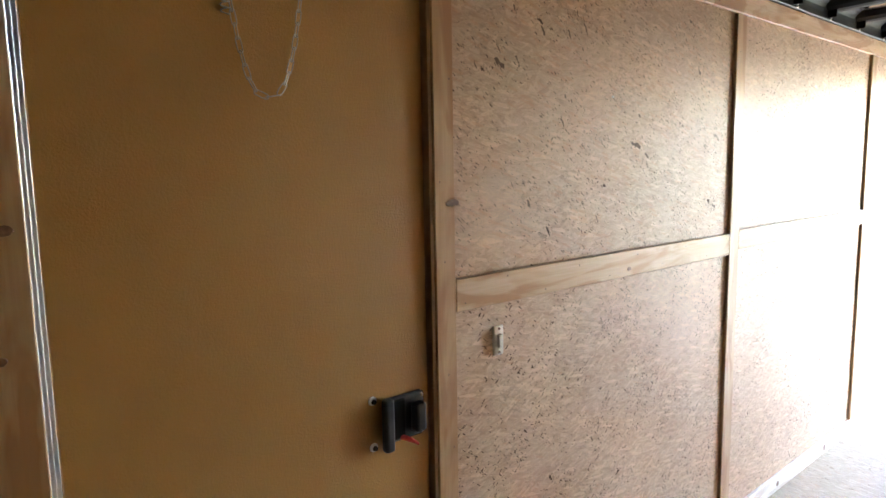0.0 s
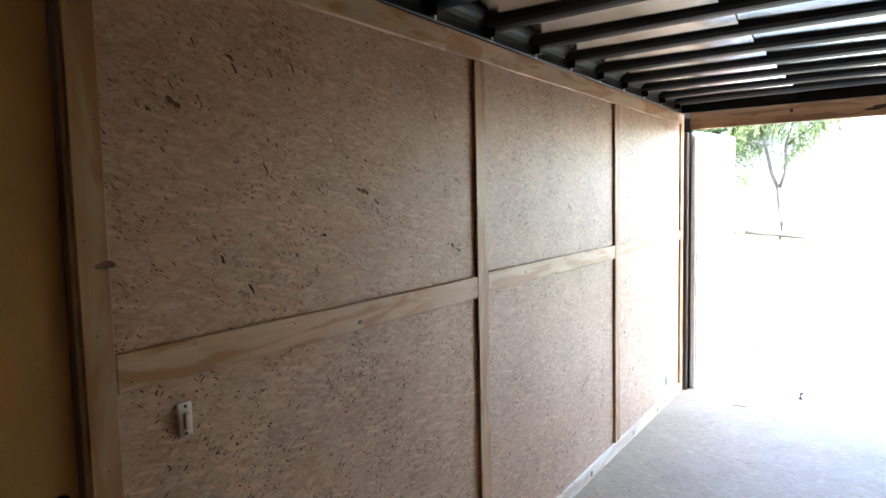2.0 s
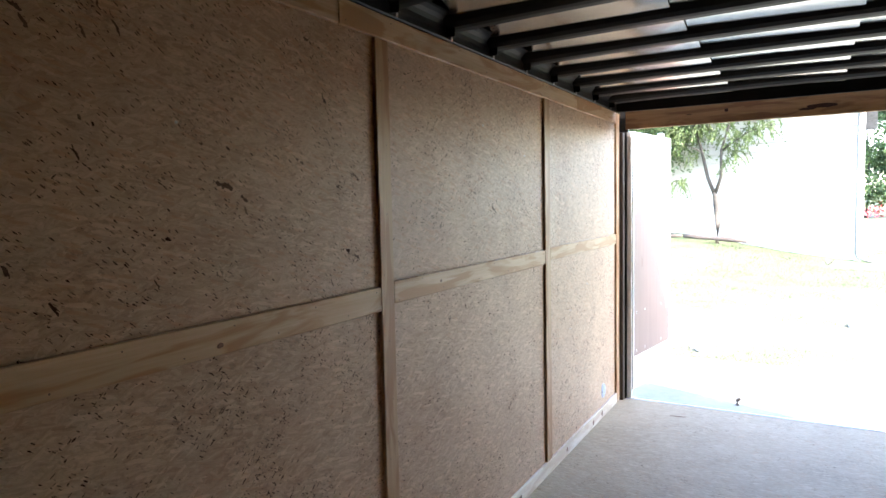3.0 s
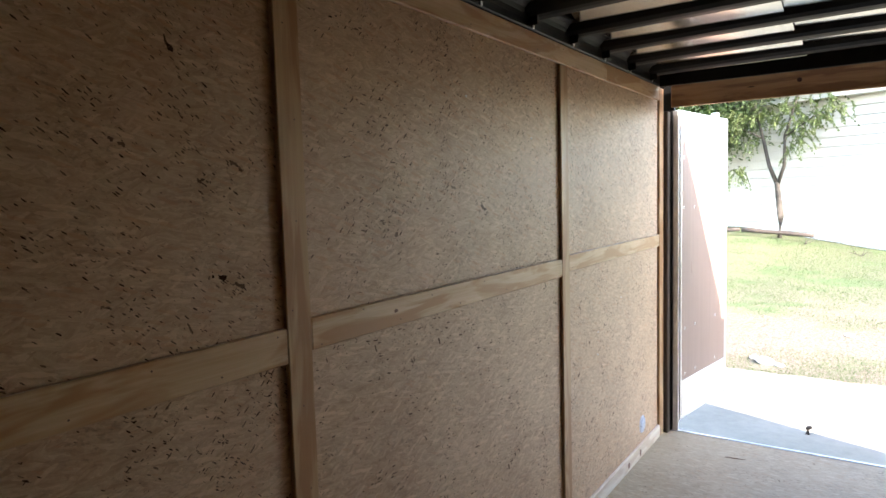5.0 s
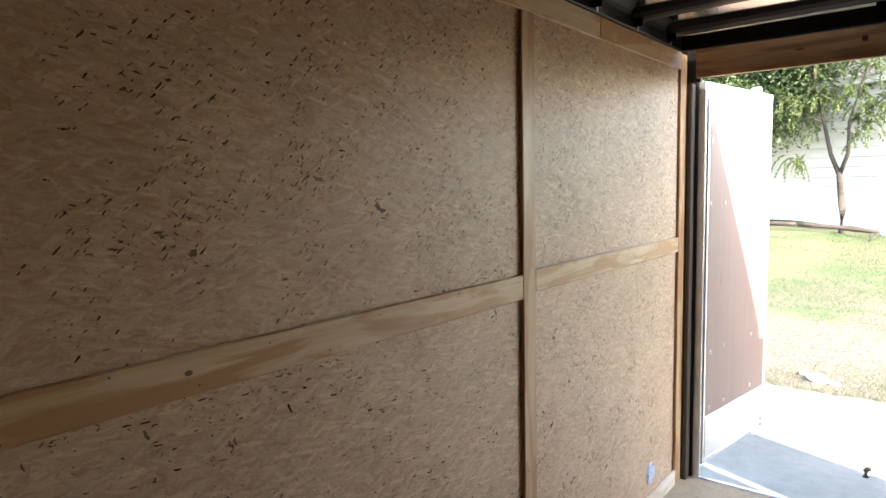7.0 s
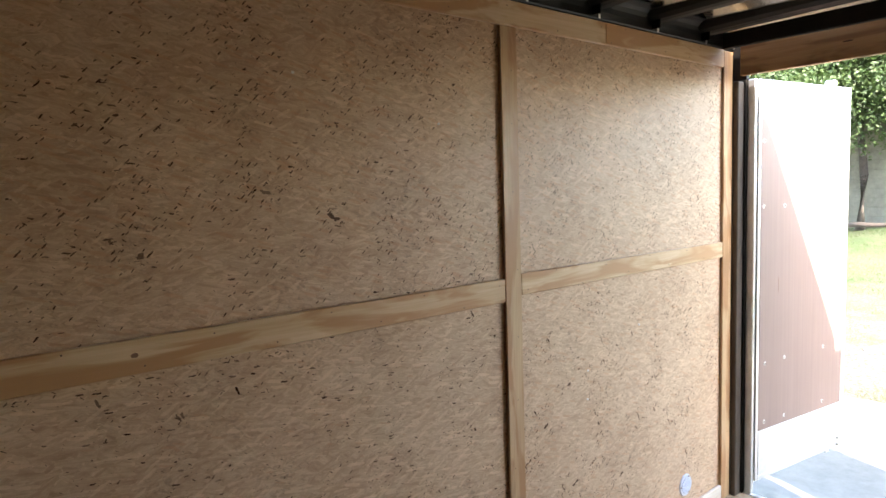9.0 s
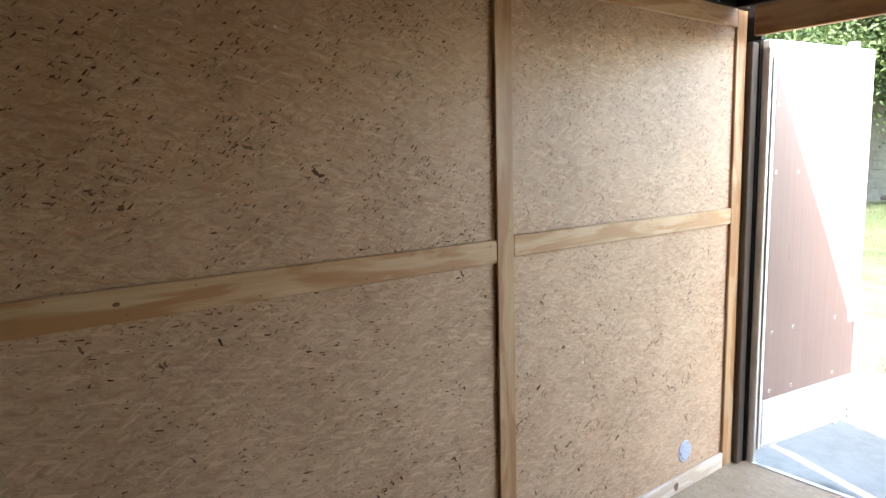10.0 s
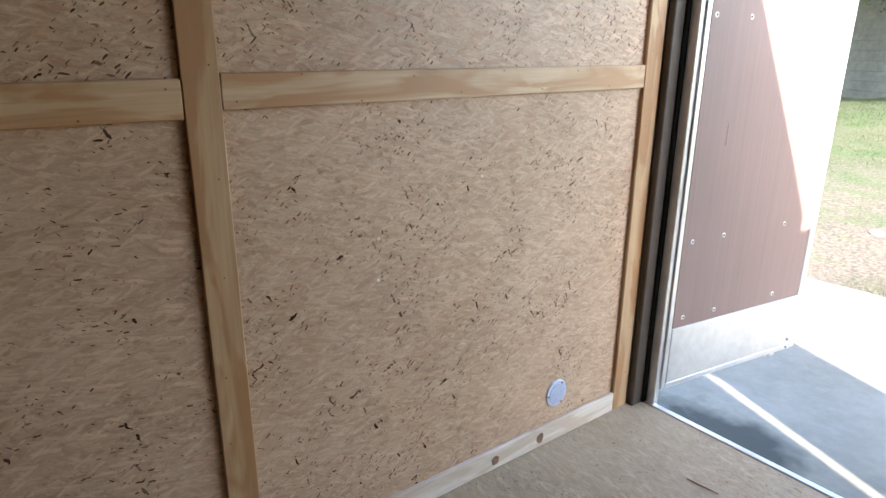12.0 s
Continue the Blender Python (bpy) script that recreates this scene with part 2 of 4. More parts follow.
def concrete():
    k = Nodes("concrete", 0.85)
    a = k.noise(k.pos(), 0.9, 5, 0.6)
    b = k.noise(k.pos(), 14.0, 5, 0.65)
    c = k.noise(k.pos((1, 2.2, 1)), 1.7, 3)
    col = k.ramp(k.math("ADD", k.math("MULTIPLY", a, 0.6), k.math("MULTIPLY", b, 0.4)), (0.34, (0.13, 0.127, 0.104)), (0.66, (0.215, 0.207, 0.172)))
    col = k.mix(k.math("MULTIPLY", k.ramp(c, (0.56, 0.0), (0.70, 1.0)), 0.6), col, (0.20, 0.19, 0.17))
    # soil washed over the outer part of the slab
    y = k.add("SeparateXYZ", Vector=k.pos()).outputs[1]
    band = k.math("MULTIPLY", k.math("GREATER_THAN", y, 8.15), k.ramp(k.noise(k.pos((0.7, 2.4, 1)), 1.6, 3), (0.52, 0.0), (0.62, 1.0)))
    col = k.mix(k.math("MULTIPLY", band, 0.85), col, (0.15, 0.11, 0.075))
    wet = k.noise(k.pos(), 4.0, 3)
    sep = k.add("SeparateXYZ", Vector=k.pos())
    dx = k.math("MULTIPLY", k.math("ADD", sep.outputs[0], 1.14), 1.25)
    dy = k.math("MULTIPLY", k.math("ADD", sep.outputs[1], -6.46), 1.7)
    rr = k.math("SQRT", k.math("ADD", k.math("MULTIPLY", dx, dx), k.math("MULTIPLY", dy, dy)))
    stain = k.ramp(k.math("ADD", rr, k.math("MULTIPLY", wet, 0.9)), (0.74, 1.0), (1.02, 0.0))
    col = k.mix(k.math("MULTIPLY", stain, 0.92), col, (0.020, 0.024, 0.020))
    k.base(col)
    k.bump(b, 0.4, 0.004)
    return k.m


def lawn():
    k = Nodes("thin_lawn", 0.95)
    a = k.noise(k.pos((1, 2.0, 1)), 0.55, 4, 0.6)
    b = k.noise(k.pos((1, 1.6, 1)), 2.6, 5, 0.65)
    f = k.noise(k.pos(), 32.0, 5, 0.7)
    dry = k.ramp(f, (0.36, (0.045, 0.036, 0.024)), (0.64, (0.165, 0.135, 0.098)))
    green = k.ramp(f, (0.32, (0.03, 0.052, 0.017)), (0.70, (0.085, 0.12, 0.042)))
    mask = k.ramp(k.math("ADD", k.math("MULTIPLY", a, 0.6), k.math("MULTIPLY", b, 0.4)), (0.50, 0.0), (0.62, 0.8))
    y = k.add("SeparateXYZ", Vector=k.pos()).outputs[1]
    far = k.ramp(k.math("MULTIPLY", y, 0.05), (0.55, 0.0), (0.72, 0.55))
    m = k.math("MINIMUM", k.math("ADD", mask, far), 1.0)
    k.base(k.mix(m, dry, green))
    k.bump(f, 0.7, 0.02)
    return k.m


def leaf(name, a, b):
    k = Nodes(name, 0.6)
    r = k.t.nodes.new("ShaderNodeNewGeometry").outputs["Random Per Island"]
    k.base(k.ramp(r, (0.0, a), (1.0, b)))
    tr = k.add("BsdfTranslucent", Color=(b[0] * 1.3, b[1] * 1.5, b[2], 1))
    mx = k.add("MixShader", Fac=0.2)
    k.t.links.new(k.b.outputs[0], mx.inputs[1])
    k.t.links.new(tr.outputs[0], mx.inputs[2])
    k.t.links.new(mx.outputs[0], k.t.nodes["Material Output"].inputs["Surface"])
    return k.m


BROWN_DOOR = stucco_brown()
BROWN_PLY = brown_ply()
ROOF_METAL = roof_metal()
CONCRETE = concrete()
LAWN = lawn()
LEAF = leaf("feathery_leaves", (0.03, 0.055, 0.014), (0.12, 0.16, 0.05))
LEAF_DARK = leaf("dark_leaves", (0.018, 0.04, 0.012), (0.055, 0.095, 0.03))
GRASS = leaf("grass_blades", (0.03, 0.055, 0.017), (0.08, 0.11, 0.042))


# ---- mesh tools ----
def mesh_of(name, bm, mat, smooth=False):
    me = bpy.data.meshes.new(name)
    bmesh.ops.recalc_face_normals(bm, faces=bm.faces)
    bm.to_mesh(me)
    bm.free()
    me.materials.append(mat)
    if smooth:
        me.polygons.foreach_set("use_smooth", [True] * len(me.polygons))
    return me


def part(name, bm, mat, parent=None, label="", smooth=False):
    ob = new(name, mesh_of(name, bm, mat, smooth))
    ob.parent = parent
    if label:
        ob["label"] = label
    return ob


def thing(name, label, category, at=(0, 0, 0), group="", kind=""):
    ob = new(name)
    ob.location = at
    ob.empty_display_size = 0.1
    bpy.context.view_layer.update()
    return tagged(ob, label, category, group, kind)


def box(lo, hi, bevel=0.0, bm=None, seg=1):
    bm = bm or bmesh.new()
    geo = bmesh.ops.create_cube(bm, size=1)
    c = [(a + b) / 2 for a, b in zip(lo, hi)]
    s = [b - a for a, b in zip(lo, hi)]
    for v in geo["verts"]:
        v.co = Vector([c[i] + v.co[i] * s[i] for i in range(3)])
    if bevel:
        edges = list({e for v in geo["verts"] for e in v.link_edges})
        bmesh.ops.bevel(bm, geom=edges, offset=bevel, segments=seg, affect="EDGES", profile=0.5)
    return bm


def disc(p, normal, r, h, seg=12, bm=None, r2=None, turn=None):
    bm = bm or bmesh.new()
    q = Vector(normal).to_track_quat("Z", "Y").to_matrix().to_4x4()
    m = Matrix.Translation(Vector(p) + Vector(normal).normalized() * h / 2) @ q
    if turn is not None:
        m = m @ Matrix.Diagonal((*turn, 1, 1))
    bmesh.ops.create_cone(bm, cap_ends=True, segments=seg, radius1=r, radius2=r if r2 is None else r2, depth=h, matrix=m)
    return bm


def tube(points, radii, seg=8, bm=None):
    """A tapered limb through points."""
    bm = bm or bmesh.new()
    rings = []
    for i, p in enumerate(points):
        p = Vector(p)
        d = (Vector(points[min(i + 1, len(points) - 1)]) - Vector(points[max(i - 1, 0)])).normalized()
        q = d.to_track_quat("Z", "Y")
        rings.append([bm.verts.new(p + q @ Vector((math.cos(a) * radii[i], math.sin(a) * radii[i], 0))) for a in [2 * math.pi * j / seg for j in range(seg)]])
    for a, b in zip(rings, rings[1:]):
        for j in range(seg):
            bm.faces.new((a[j], a[(j + 1) % seg], b[(j + 1) % seg], b[j]))
    bm.faces.new(rings[0][::-1])
    bm.faces.new(rings[-1])
    return bm


def nails(spots, normal, r=0.0022):
    bm = bmesh.new()
    for p in spots:
        disc(p, normal, r, 0.0008, 8, bm)
    return bm


def quads(name, verts, faces, mat, parent=None):
    me = bpy.data.meshes.new(name)
    me.from_pydata(verts, [], faces)
    me.materials.append(mat)
    ob = new(name, me)
    ob.parent = parent
    return ob


# ---- trailer shell ----
XW, XF = -1.214, -1.200          # wall board face, batten face
FRONT, REAR, RIGHT = -1.9, 5.82, 1.218
TOP = 2.175
DOOR_A, DOOR_B, DOOR_TOP = 0.423, 1.234, 1.98

floor = part("floor", box((XW - 0.05, FRONT, -0.03), (RIGHT + 0.05, 5.885, 0.0)), OSB_FLOOR)
tagged(floor, "bare strand-board trailer floor, pale and dusty", "floor", kind="structure")
sill = part("trim", box((-1.20, 5.887, -0.10), (1.20, 5.915, 0.004), 0.003), ALU, None)
tagged(sill, "thin bare aluminium sill strip along the floor edge", "sill", kind="structure")
bumper = part("trim", box((-1.22, 5.80, -0.16), (1.22, 5.884, -0.034), 0.004), STEEL_BLACK)
tagged(bumper, "black steel cross member under the floor edge", "beam", kind="structure")

bm = box((-1.262, FRONT, -0.02), (XW - 0.014, DOOR_A - 0.004, TOP))
box((-1.262, DOOR_B - 0.006, -0.02), (XW - 0.014, 5.815, TOP), 0, bm)
box((-1.262, DOOR_A - 0.004, DOOR_TOP + 0.02), (XW - 0.014, DOOR_B - 0.006, TOP), 0, bm)
wall_left = part("wall_left", bm, WHITE)
tagged(wall_left, "trailer side wall lined with strand board and pine battens", "wall", kind="structure")
# unseen right and front walls: brown chosen to dim and warm the bounced light
wall_right = part("wall_right", box((RIGHT, FRONT, -0.02), (RIGHT + 0.044, 5.90, TOP)), BROWN_DOOR)
tagged(wall_right, "unseen opposite trailer side wall, brown to dim the bounced light", "wall", kind="structure")
wall_front = part("wall_front", box((XW - 0.03, FRONT - 0.05, -0.02), (RIGHT + 0.03, FRONT, 2.319)), BROWN_DOOR)
tagged(wall_front, "unseen closed front trailer wall, brown to dim the bounced light", "wall", kind="structure")

# lining boards, upper and lower sheet in each bay
BAYS = ((1.262, 2.768), (2.770, 4.310), (4.312, 5.80))
for a, b in BAYS:
    for lo, hi in ((0.004, 1.222), (1.224, 2.168)):
        part("board", box((XW - 0.012, a, lo), (XW, b, hi)), OSB_WALL, wall_left)
part("board", box((XW - 0.012, FRONT + 0.01, 0.004), (XW, 0.30, 2.168)), OSB_WALL, wall_left)


def batten(lo, hi, mat, spots=()):
    b = part("batten", box(lo, hi, 0.0025), mat, wall_left)
    if spots:
        part("nail_heads", nails(spots, (1, 0, 0)), NAIL, b)
    return b


def along(n, y0, y1, z0, z1, seed):
    rng = random.Random(seed)
    pts = []
    for i in range(n):
        f = (i + 0.5) / n
        pts.append((XF, y0 + (y1 - y0) * f + rng.uniform(-0.01, 0.01) * (abs(y1 - y0) > 0.3), z0 + (z1 - z0) * f + rng.uniform(-0.012, 0.012)))
    return pts


def rail_nails(y0, y1, z, seed):
    rng = random.Random(seed)
    return [(XF, y0 + 0.03 + (y1 - y0 - 0.06) * i / 9, z + (0.026 if i % 2 else -0.026) + rng.uniform(-0.006, 0.006)) for i in range(10)]


def post_nails(y, z0, z1, seed):
    rng = random.Random(seed)
    return [(XF, y + rng.uniform(-0.02, 0.02), z0 + (z1 - z0) * (i + 0.5) / 9 + rng.uniform(-0.03, 0.03)) for i in range(9)]


RAILS = ((1.300, 2.730, 1.178, 1.262), (2.806, 4.274, 1.194, 1.273), (4.350, 5.737, 1.208, 1.282))
for i, (a, b, lo, hi) in enumerate(RAILS):
    batten((XW, a + 0.0006, lo), (XF, b - 0.0006, hi), PINE_Y, rail_nails(a, b, (lo + hi) / 2, i))
for i, (a, b, lo, hi) in enumerate(((1.236, 1.300, 0.001, 2.092), (2.730, 2.806, 0.078, 2.092), (4.274, 4.350, 0.078, 2.092), (5.737, 5.819, 0.001, TOP - 0.004))):
    batten((XW, a, lo), (XF + 0.0006, b, hi), PINE_Z, post_nails((a + b) / 2, lo, hi, 20 + i))
for i, (a, b) in enumerate(((-1.88, 0.20), (0.201, 2.548), (2.5495, 4.834), (4.8355, 5.7365))):
    batten((XW, a, 2.0935), (XF, b, TOP), PINE_Y, rail_nails(a, b, 2.135, 40 + i))
batten((XW, 0.20, 0.001), (XF, 0.4215, 2.092), PINE_Z, post_nails(0.32, 0.1, 2.0, 50))
base = part("baseboard", box((XW, 1.3005, 0.001), (XF + 0.002, 5.7365, 0.0775), 0.003), PINE_BASE, wall_left, "pale pine baseboard with dark knots")


def knot(p, ry, rz, parent):
    bm = disc(p, (1, 0, 0), 1.0, 0.0012, 14, None, 0.94, (rz, ry))
    rng = random.Random(int(p[1] * 1000))
    for v in bm.verts:
        v.co.y += rng.uniform(-0.12, 0.12) * ry
        v.co.z += rng.uniform(-0.12, 0.12) * rz
    part("knot", bm, KNOT, parent, "dark brown knot")


XB = XF + 0.0018
for y, z, ry, rz in ((5.342, 0.037, 0.020, 0.017), (5.135, 0.036, 0.017, 0.017), (3.885, 0.036, 0.018, 0.017), (4.60, 0.040, 0.014, 0.013), (3.30, 0.038, 0.013, 0.014), (2.52, 0.034, 0.012, 0.012)):
    knot((XB, y, z), ry, rz, base)
for y, z, ry, rz in ((1.291, 1.449, 0.008, 0.022), (2.044, 1.203, 0.006, 0.010), (3.13, 1.237, 0.005, 0.008), (0.385, 1.45, 0.008, 0.022), (0.39, 1.545, 0.008, 0.006), (0.37, 1.25, 0.007, 0.012)):
    knot((XF, y, z), ry, rz, wall_left)
# screws left standing in the boards
for y, z in ((4.715, 0.756), (4.719, 0.868), (1.96, 1.74), (3.55, 1.88), (5.06, 0.99), (4.02, 1.77)):
    part("screw", disc((XW, y, z), (1, 0, 0), 0.0042, 0.003, 10, None, 0.003), SCREW, wall_left)

# black top rail, rear post, header
top_rail = part("trim", box((-1.262, FRONT, TOP + 0.001), (-1.190, 5.82, 2.318), 0.004), GLOSS_BLACK)
tagged(top_rail, "black steel top rail above the wall boards", "rail", kind="structure")
top_rail_r = part("trim", box((1.190, FRONT, TOP + 0.001), (1.262, 5.715, 2.318), 0.004), GLOSS_BLACK)
tagged(top_rail_r, "black steel top rail above the wall boards", "rail", kind="structure")
for side in (-1, 1):
    bm = box((-0.031, 0, -0.10), (0.026, 0.061, 2.035), 0.004)
    if side < 0:
        box((0.027, 0.003, -0.10), (0.052, 0.061, 2.035), 0.004, bm)
    bmesh.ops.translate(bm, verts=bm.verts, vec=(side * 1.226, 5.822, 0))
    post = part("trim", bm, STEEL_BROWN)
    tagged(post, "brown-grey steel rear door post with black seal", "post", kind="structure")
    bm = box((-0.030, 0, -0.10), (0.036 if side < 0 else 0.030, 0.032 if side < 0 else 0.026, 2.05), 0.005)
    bmesh.ops.translate(bm, verts=bm.verts, vec=(side * 1.200, 5.884, 0))
    part("seal", bm, RUBBER, post, "black rubber door seal")
jamb = part("trim", box((-1.1635, 5.896, -0.08), (-1.128, 5.925, 2.046), 0.003), ALU)
tagged(jamb, "bare aluminium strip beside the black door seal", "frame", kind="structure")
header = part("trim", box((-1.140, 5.765, 2.049), (1.140, 5.795, 2.188), 0.003), PINE_X)
tagged(header, "orange-brown pine header board over the rear opening", "beam", kind="structure")
for x, z, rx, rz in ((-0.46, 2.13, 0.012, 0.012), (-0.70, 2.12, 0.020, 0.003), (0.10, 2.11, 0.085, 0.014), (0.02, 2.095, 0.05, 0.008), (0.62, 2.14, 0.014, 0.012)):
    bm = disc((x, 5.765, z), (0, -1, 0), 1.0, 0.0012, 16, None, 0.95, (rx, rz))
    rng = random.Random(int(x * 900))
    for v in bm.verts:
        v.co.x += rng.uniform(-0.1, 0.1) * rx
        v.co.z += rng.uniform(-0.2, 0.2) * rz
    part("knot", bm, PITCH, header, "dark red-brown knot and pitch streak")
head_bar = part("trim", box((-1.188, 5.69, 2.170), (1.188, 5.722, 2.318), 0.003), STEEL_BLACK)
tagged(head_bar, "black steel bar above the header board", "beam", kind="structure")

# black filler added where sky would show between top rail, post and header
corner = part("trim", box((-1.262, 5.823, 2.037), (-1.136, 5.853, 2.318), 0.003), STEEL_BLACK)
tagged(corner, "black filler added to close the light gap at the rear frame corner", "plate", kind="structure")

# ceiling: black bows, and glossy liner sheets lapped end to end in each bay
BOW0, STEP = 5.55, 0.386


def camber(x):
    """The roof's slight arch across the width."""
    return -0.006 - 0.016 * (x / 1.19) ** 2


bm = bmesh.new()
ys = [BOW0 - STEP * i for i in range(20) if BOW0 - STEP * i > FRONT + 0.05]
for y in ys:
    # arched bow: flat foot, rounded front flank; its black stands in for a dark reflection
    prof = [(0.022, 0.300), (0.022, 0.240), (0.014, 0.233), (-0.022, 0.233), (-0.045, 0.237), (-0.065, 0.250), (-0.078, 0.270), (-0.084, 0.300)]
    rings = []
    for q in range(13):
        x = -1.189 + 2.378 * q / 12
        rings.append([bm.verts.new((x, y + p, 2.0 + h + camber(x))) for p, h in prof])
    for ra, rb in zip(rings, rings[1:]):
        for q in range(len(prof)):
            bm.faces.new((ra[q], ra[(q + 1) % len(prof)], rb[(q + 1) % len(prof)], rb[q]))
    bm.faces.new(rings[0])
    bm.faces.new(rings[-1][::-1])
ceiling = part("ceiling", bm, STEEL_BLACK)
tagged(ceiling, "black steel roof bows under glossy dark roof sheets", "ceiling", kind="structure")
vs, fs = [], []
edges = [5.70] + ys + [FRONT]
SEAMS = [-1.189, -0.44, 0.20, 0.70, 1.189]
rng = random.Random(5)
for y1, y0 in zip(edges, edges[1:]):
    for j, (xa, xb) in enumerate(zip(SEAMS, SEAMS[1:])):
        k0 = len(vs)
        tilt = rng.uniform(0.008, 0.016)
        sag = rng.uniform(-0.004, 0.003)
        nx, ny = (12 if j == 0 else 6), 14
        for i in range(nx + 1):
            for q in range(ny + 1):
                u, w = i / nx, q / ny
                # flat behind one bow, then curving down to the next
                drop = max(0.0, (w - 0.42) / 0.58)
                z = 2.292 + sag * math.sin(math.pi * w) + tilt * (1 - u) - 0.055 * drop ** 1.7
                x = xa + (xb + 0.02 - xa) * (u ** 1.8 if j == 0 else u)
                x = min(x, 1.189)
                vs.append((x, y0 + (y1 - y0) * w, z + camber(x)))
        for i in range(nx):
            for q in range(ny):
                a = k0 + i * (ny + 1) + q
                fs.append((a, a + 1, a + ny + 2, a + ny + 1))
liner = quads("roof_liner", vs, fs, ROOF_METAL, ceiling)
liner.data.polygons.foreach_set("use_smooth", [True] * len(liner.data.polygons))
liner["label"] = "glossy dark metal roof sheets"
cvs, cfs = [], []
for y1, y0 in zip(edges, edges[1:]):
    k0 = len(cvs)
    for yy in (y0 + 0.023, y1 - 0.085):
        for q in range(6):
            a = math.pi / 2 * q / 5
            cvs.append((-1.1885 + 0.050 * (1 - math.cos(a)), yy, 2.205 + 0.056 * math.sin(a)))
    for q in range(5):
        cfs.append((k0 + q, k0 + q + 1, k0 + 7 + q, k0 + 6 + q))
cove = quads("cove", cvs, cfs, STEEL_BLACK, ceiling)
cove["label"] = "black folded sheet ends"
roof = part("roof", box((-1.262, FRONT - 0.05, 2.32), (1.262, 5.710, 2.345)), WHITE)
tagged(roof, "white trailer roof sheet", "roof", kind="structure")
for y in ys:
    part("clip", box((-1.1895, y - 0.005, 2.179), (-1.186, y + 0.005, 2.194), 0.001), SCREW, top_rail)
    part("bow_foot", box((-1.1895, y - 0.045, 2.183), (-1.150, y - 0.036, 2.222), 0.002), STEEL_BLACK, top_rail)

# ---- side door ----
door = thing("door_1", "closed brown embossed-metal side door with black paddle latch", "door", (-1.24, 0.83, 0.0), kind="structure")


def at_world(ob, parent):
    ob.parent = parent
    ob.matrix_parent_inverse = parent.matrix_world.inverted()
    return ob


def wpart(name, bm, mat, parent, label="", smooth=False):
    return at_world(part(name, bm, mat, None, label, smooth), parent)


wpart("door_panel", box((-1.262, 0.440, 0.03), (-1.222, 1.2215, 1.97), 0.002), BROWN_DOOR, door)
wpart("door_frame", box((-1.262, 0.4235, 0.03), (-1.211, 0.430, 1.985), 0.001), ALU, door, "thin bright aluminium edge")
wpart("door_frame", box((-1.262, 0.4315, 0.03), (-1.218, 0.4385, 1.985), 0.001), ALU, door, "thin bright aluminium edge")
wpart("seal", box((-1.262, 1.2220, 0.03), (-1.223, 1.2245, 1.985), 0.001), JAMB, door, "dark brown seal")
wpart("door_frame", box((-1.262, 1.2250, 0.03), (-1.204, 1.2352, 1.985), 0.001), JAMB, door, "dark brown metal door jamb")
wpart("door_frame", box((-1.262, 0.4245, 1.973), (-1.214, 1.234, 1.994), 0.001), ALU, door)

latch = thing("door_latch", "black plastic paddle latch with red locking lever", "latch", (-1.224, 1.13, 0.95))
XD = -1.2215
bm = box((XD, 1.086, 0.897), (XD + 0.014, 1.199, 1.006), 0.010, None, 3)
wpart("base_plate", bm, BLACK_PLASTIC, latch)
bm = box((XD + 0.010, 1.072, 0.885), (XD + 0.034, 1.098, 1.012), 0.008, None, 3)
wpart("paddle", bm, BLACK_PLASTIC, latch)
bm = box((XD + 0.010, 1.098, 0.905), (XD + 0.017, 1.140, 1.000), 0.003)
wpart("recess", bm, RUBBER, latch)
bm = box((XD + 0.012, 1.156, 0.915), (XD + 0.040, 1.186, 0.985), 0.006, None, 2)
wpart("lock_knob", bm, BLACK_PLASTIC, latch)
bm = tube([(XD + 0.012, 1.128, 0.907), (XD + 0.03, 1.145, 0.899), (XD + 0.038, 1.160, 0.888)], [0.007, 0.006, 0.003], 8)
wpart("lever", bm, RED_PLASTIC, latch, "red plastic lever")
for y, z in ((1.190, 0.995), (1.190, 0.907), (1.130, 0.993)):
    wpart("screw", disc((XD + 0.013, y, z), (1, 0, 0), 0.005, 0.003, 12, None, 0.004), SCREW, latch)
for z in (1.008, 0.897):
    w = wpart("washer", disc((XD - 0.0005, 1.058, z), (1, 0, 0), 0.011, 0.003, 18, None, 0.010), SCREW, latch, "bright zinc washer and screw")
    wpart("screw", disc((XD + 0.0025, 1.060, z - 0.002), (1, 0, 0), 0.0065, 0.005, 12, None, 0.005), BLACK_PLASTIC, w)


def link(p, d, flat, length=0.030, width=0.0052, wire=0.0012):
    """One oval chain link along d."""
    d = Vector(d).normalized()
    side = d.cross(Vector((1, 0, 0))).normalized()
    side = side if flat else d.cross(side).normalized()
    bm = bmesh.new()
    n, m = 14, 5
    rings = []
    for i in range(n):
        a = 2 * math.pi * i / n
        c = Vector(p) + d * (math.sin(a) * 0.0062 + (length / 2 - 0.0062) * (1 if math.sin(a) > 0.01 else -1 if math.sin(a) < -0.01 else 0)) + side * math.cos(a) * width
        out = (d * math.sin(a) + side * math.cos(a)).normalized()
        up = d.cross(side).normalized()
        rings.append([bm.verts.new(c + out * math.cos(b) * wire + up * math.sin(b) * wire) for b in [2 * math.pi * j / m for j in range(m)]])
    for i in range(n):
        for j in range(m):
            a, b = rings[i], rings[(i + 1) % n]
            bm.faces.new((a[j], a[(j + 1) % m], b[(j + 1) % m], b[j]))
    return bm


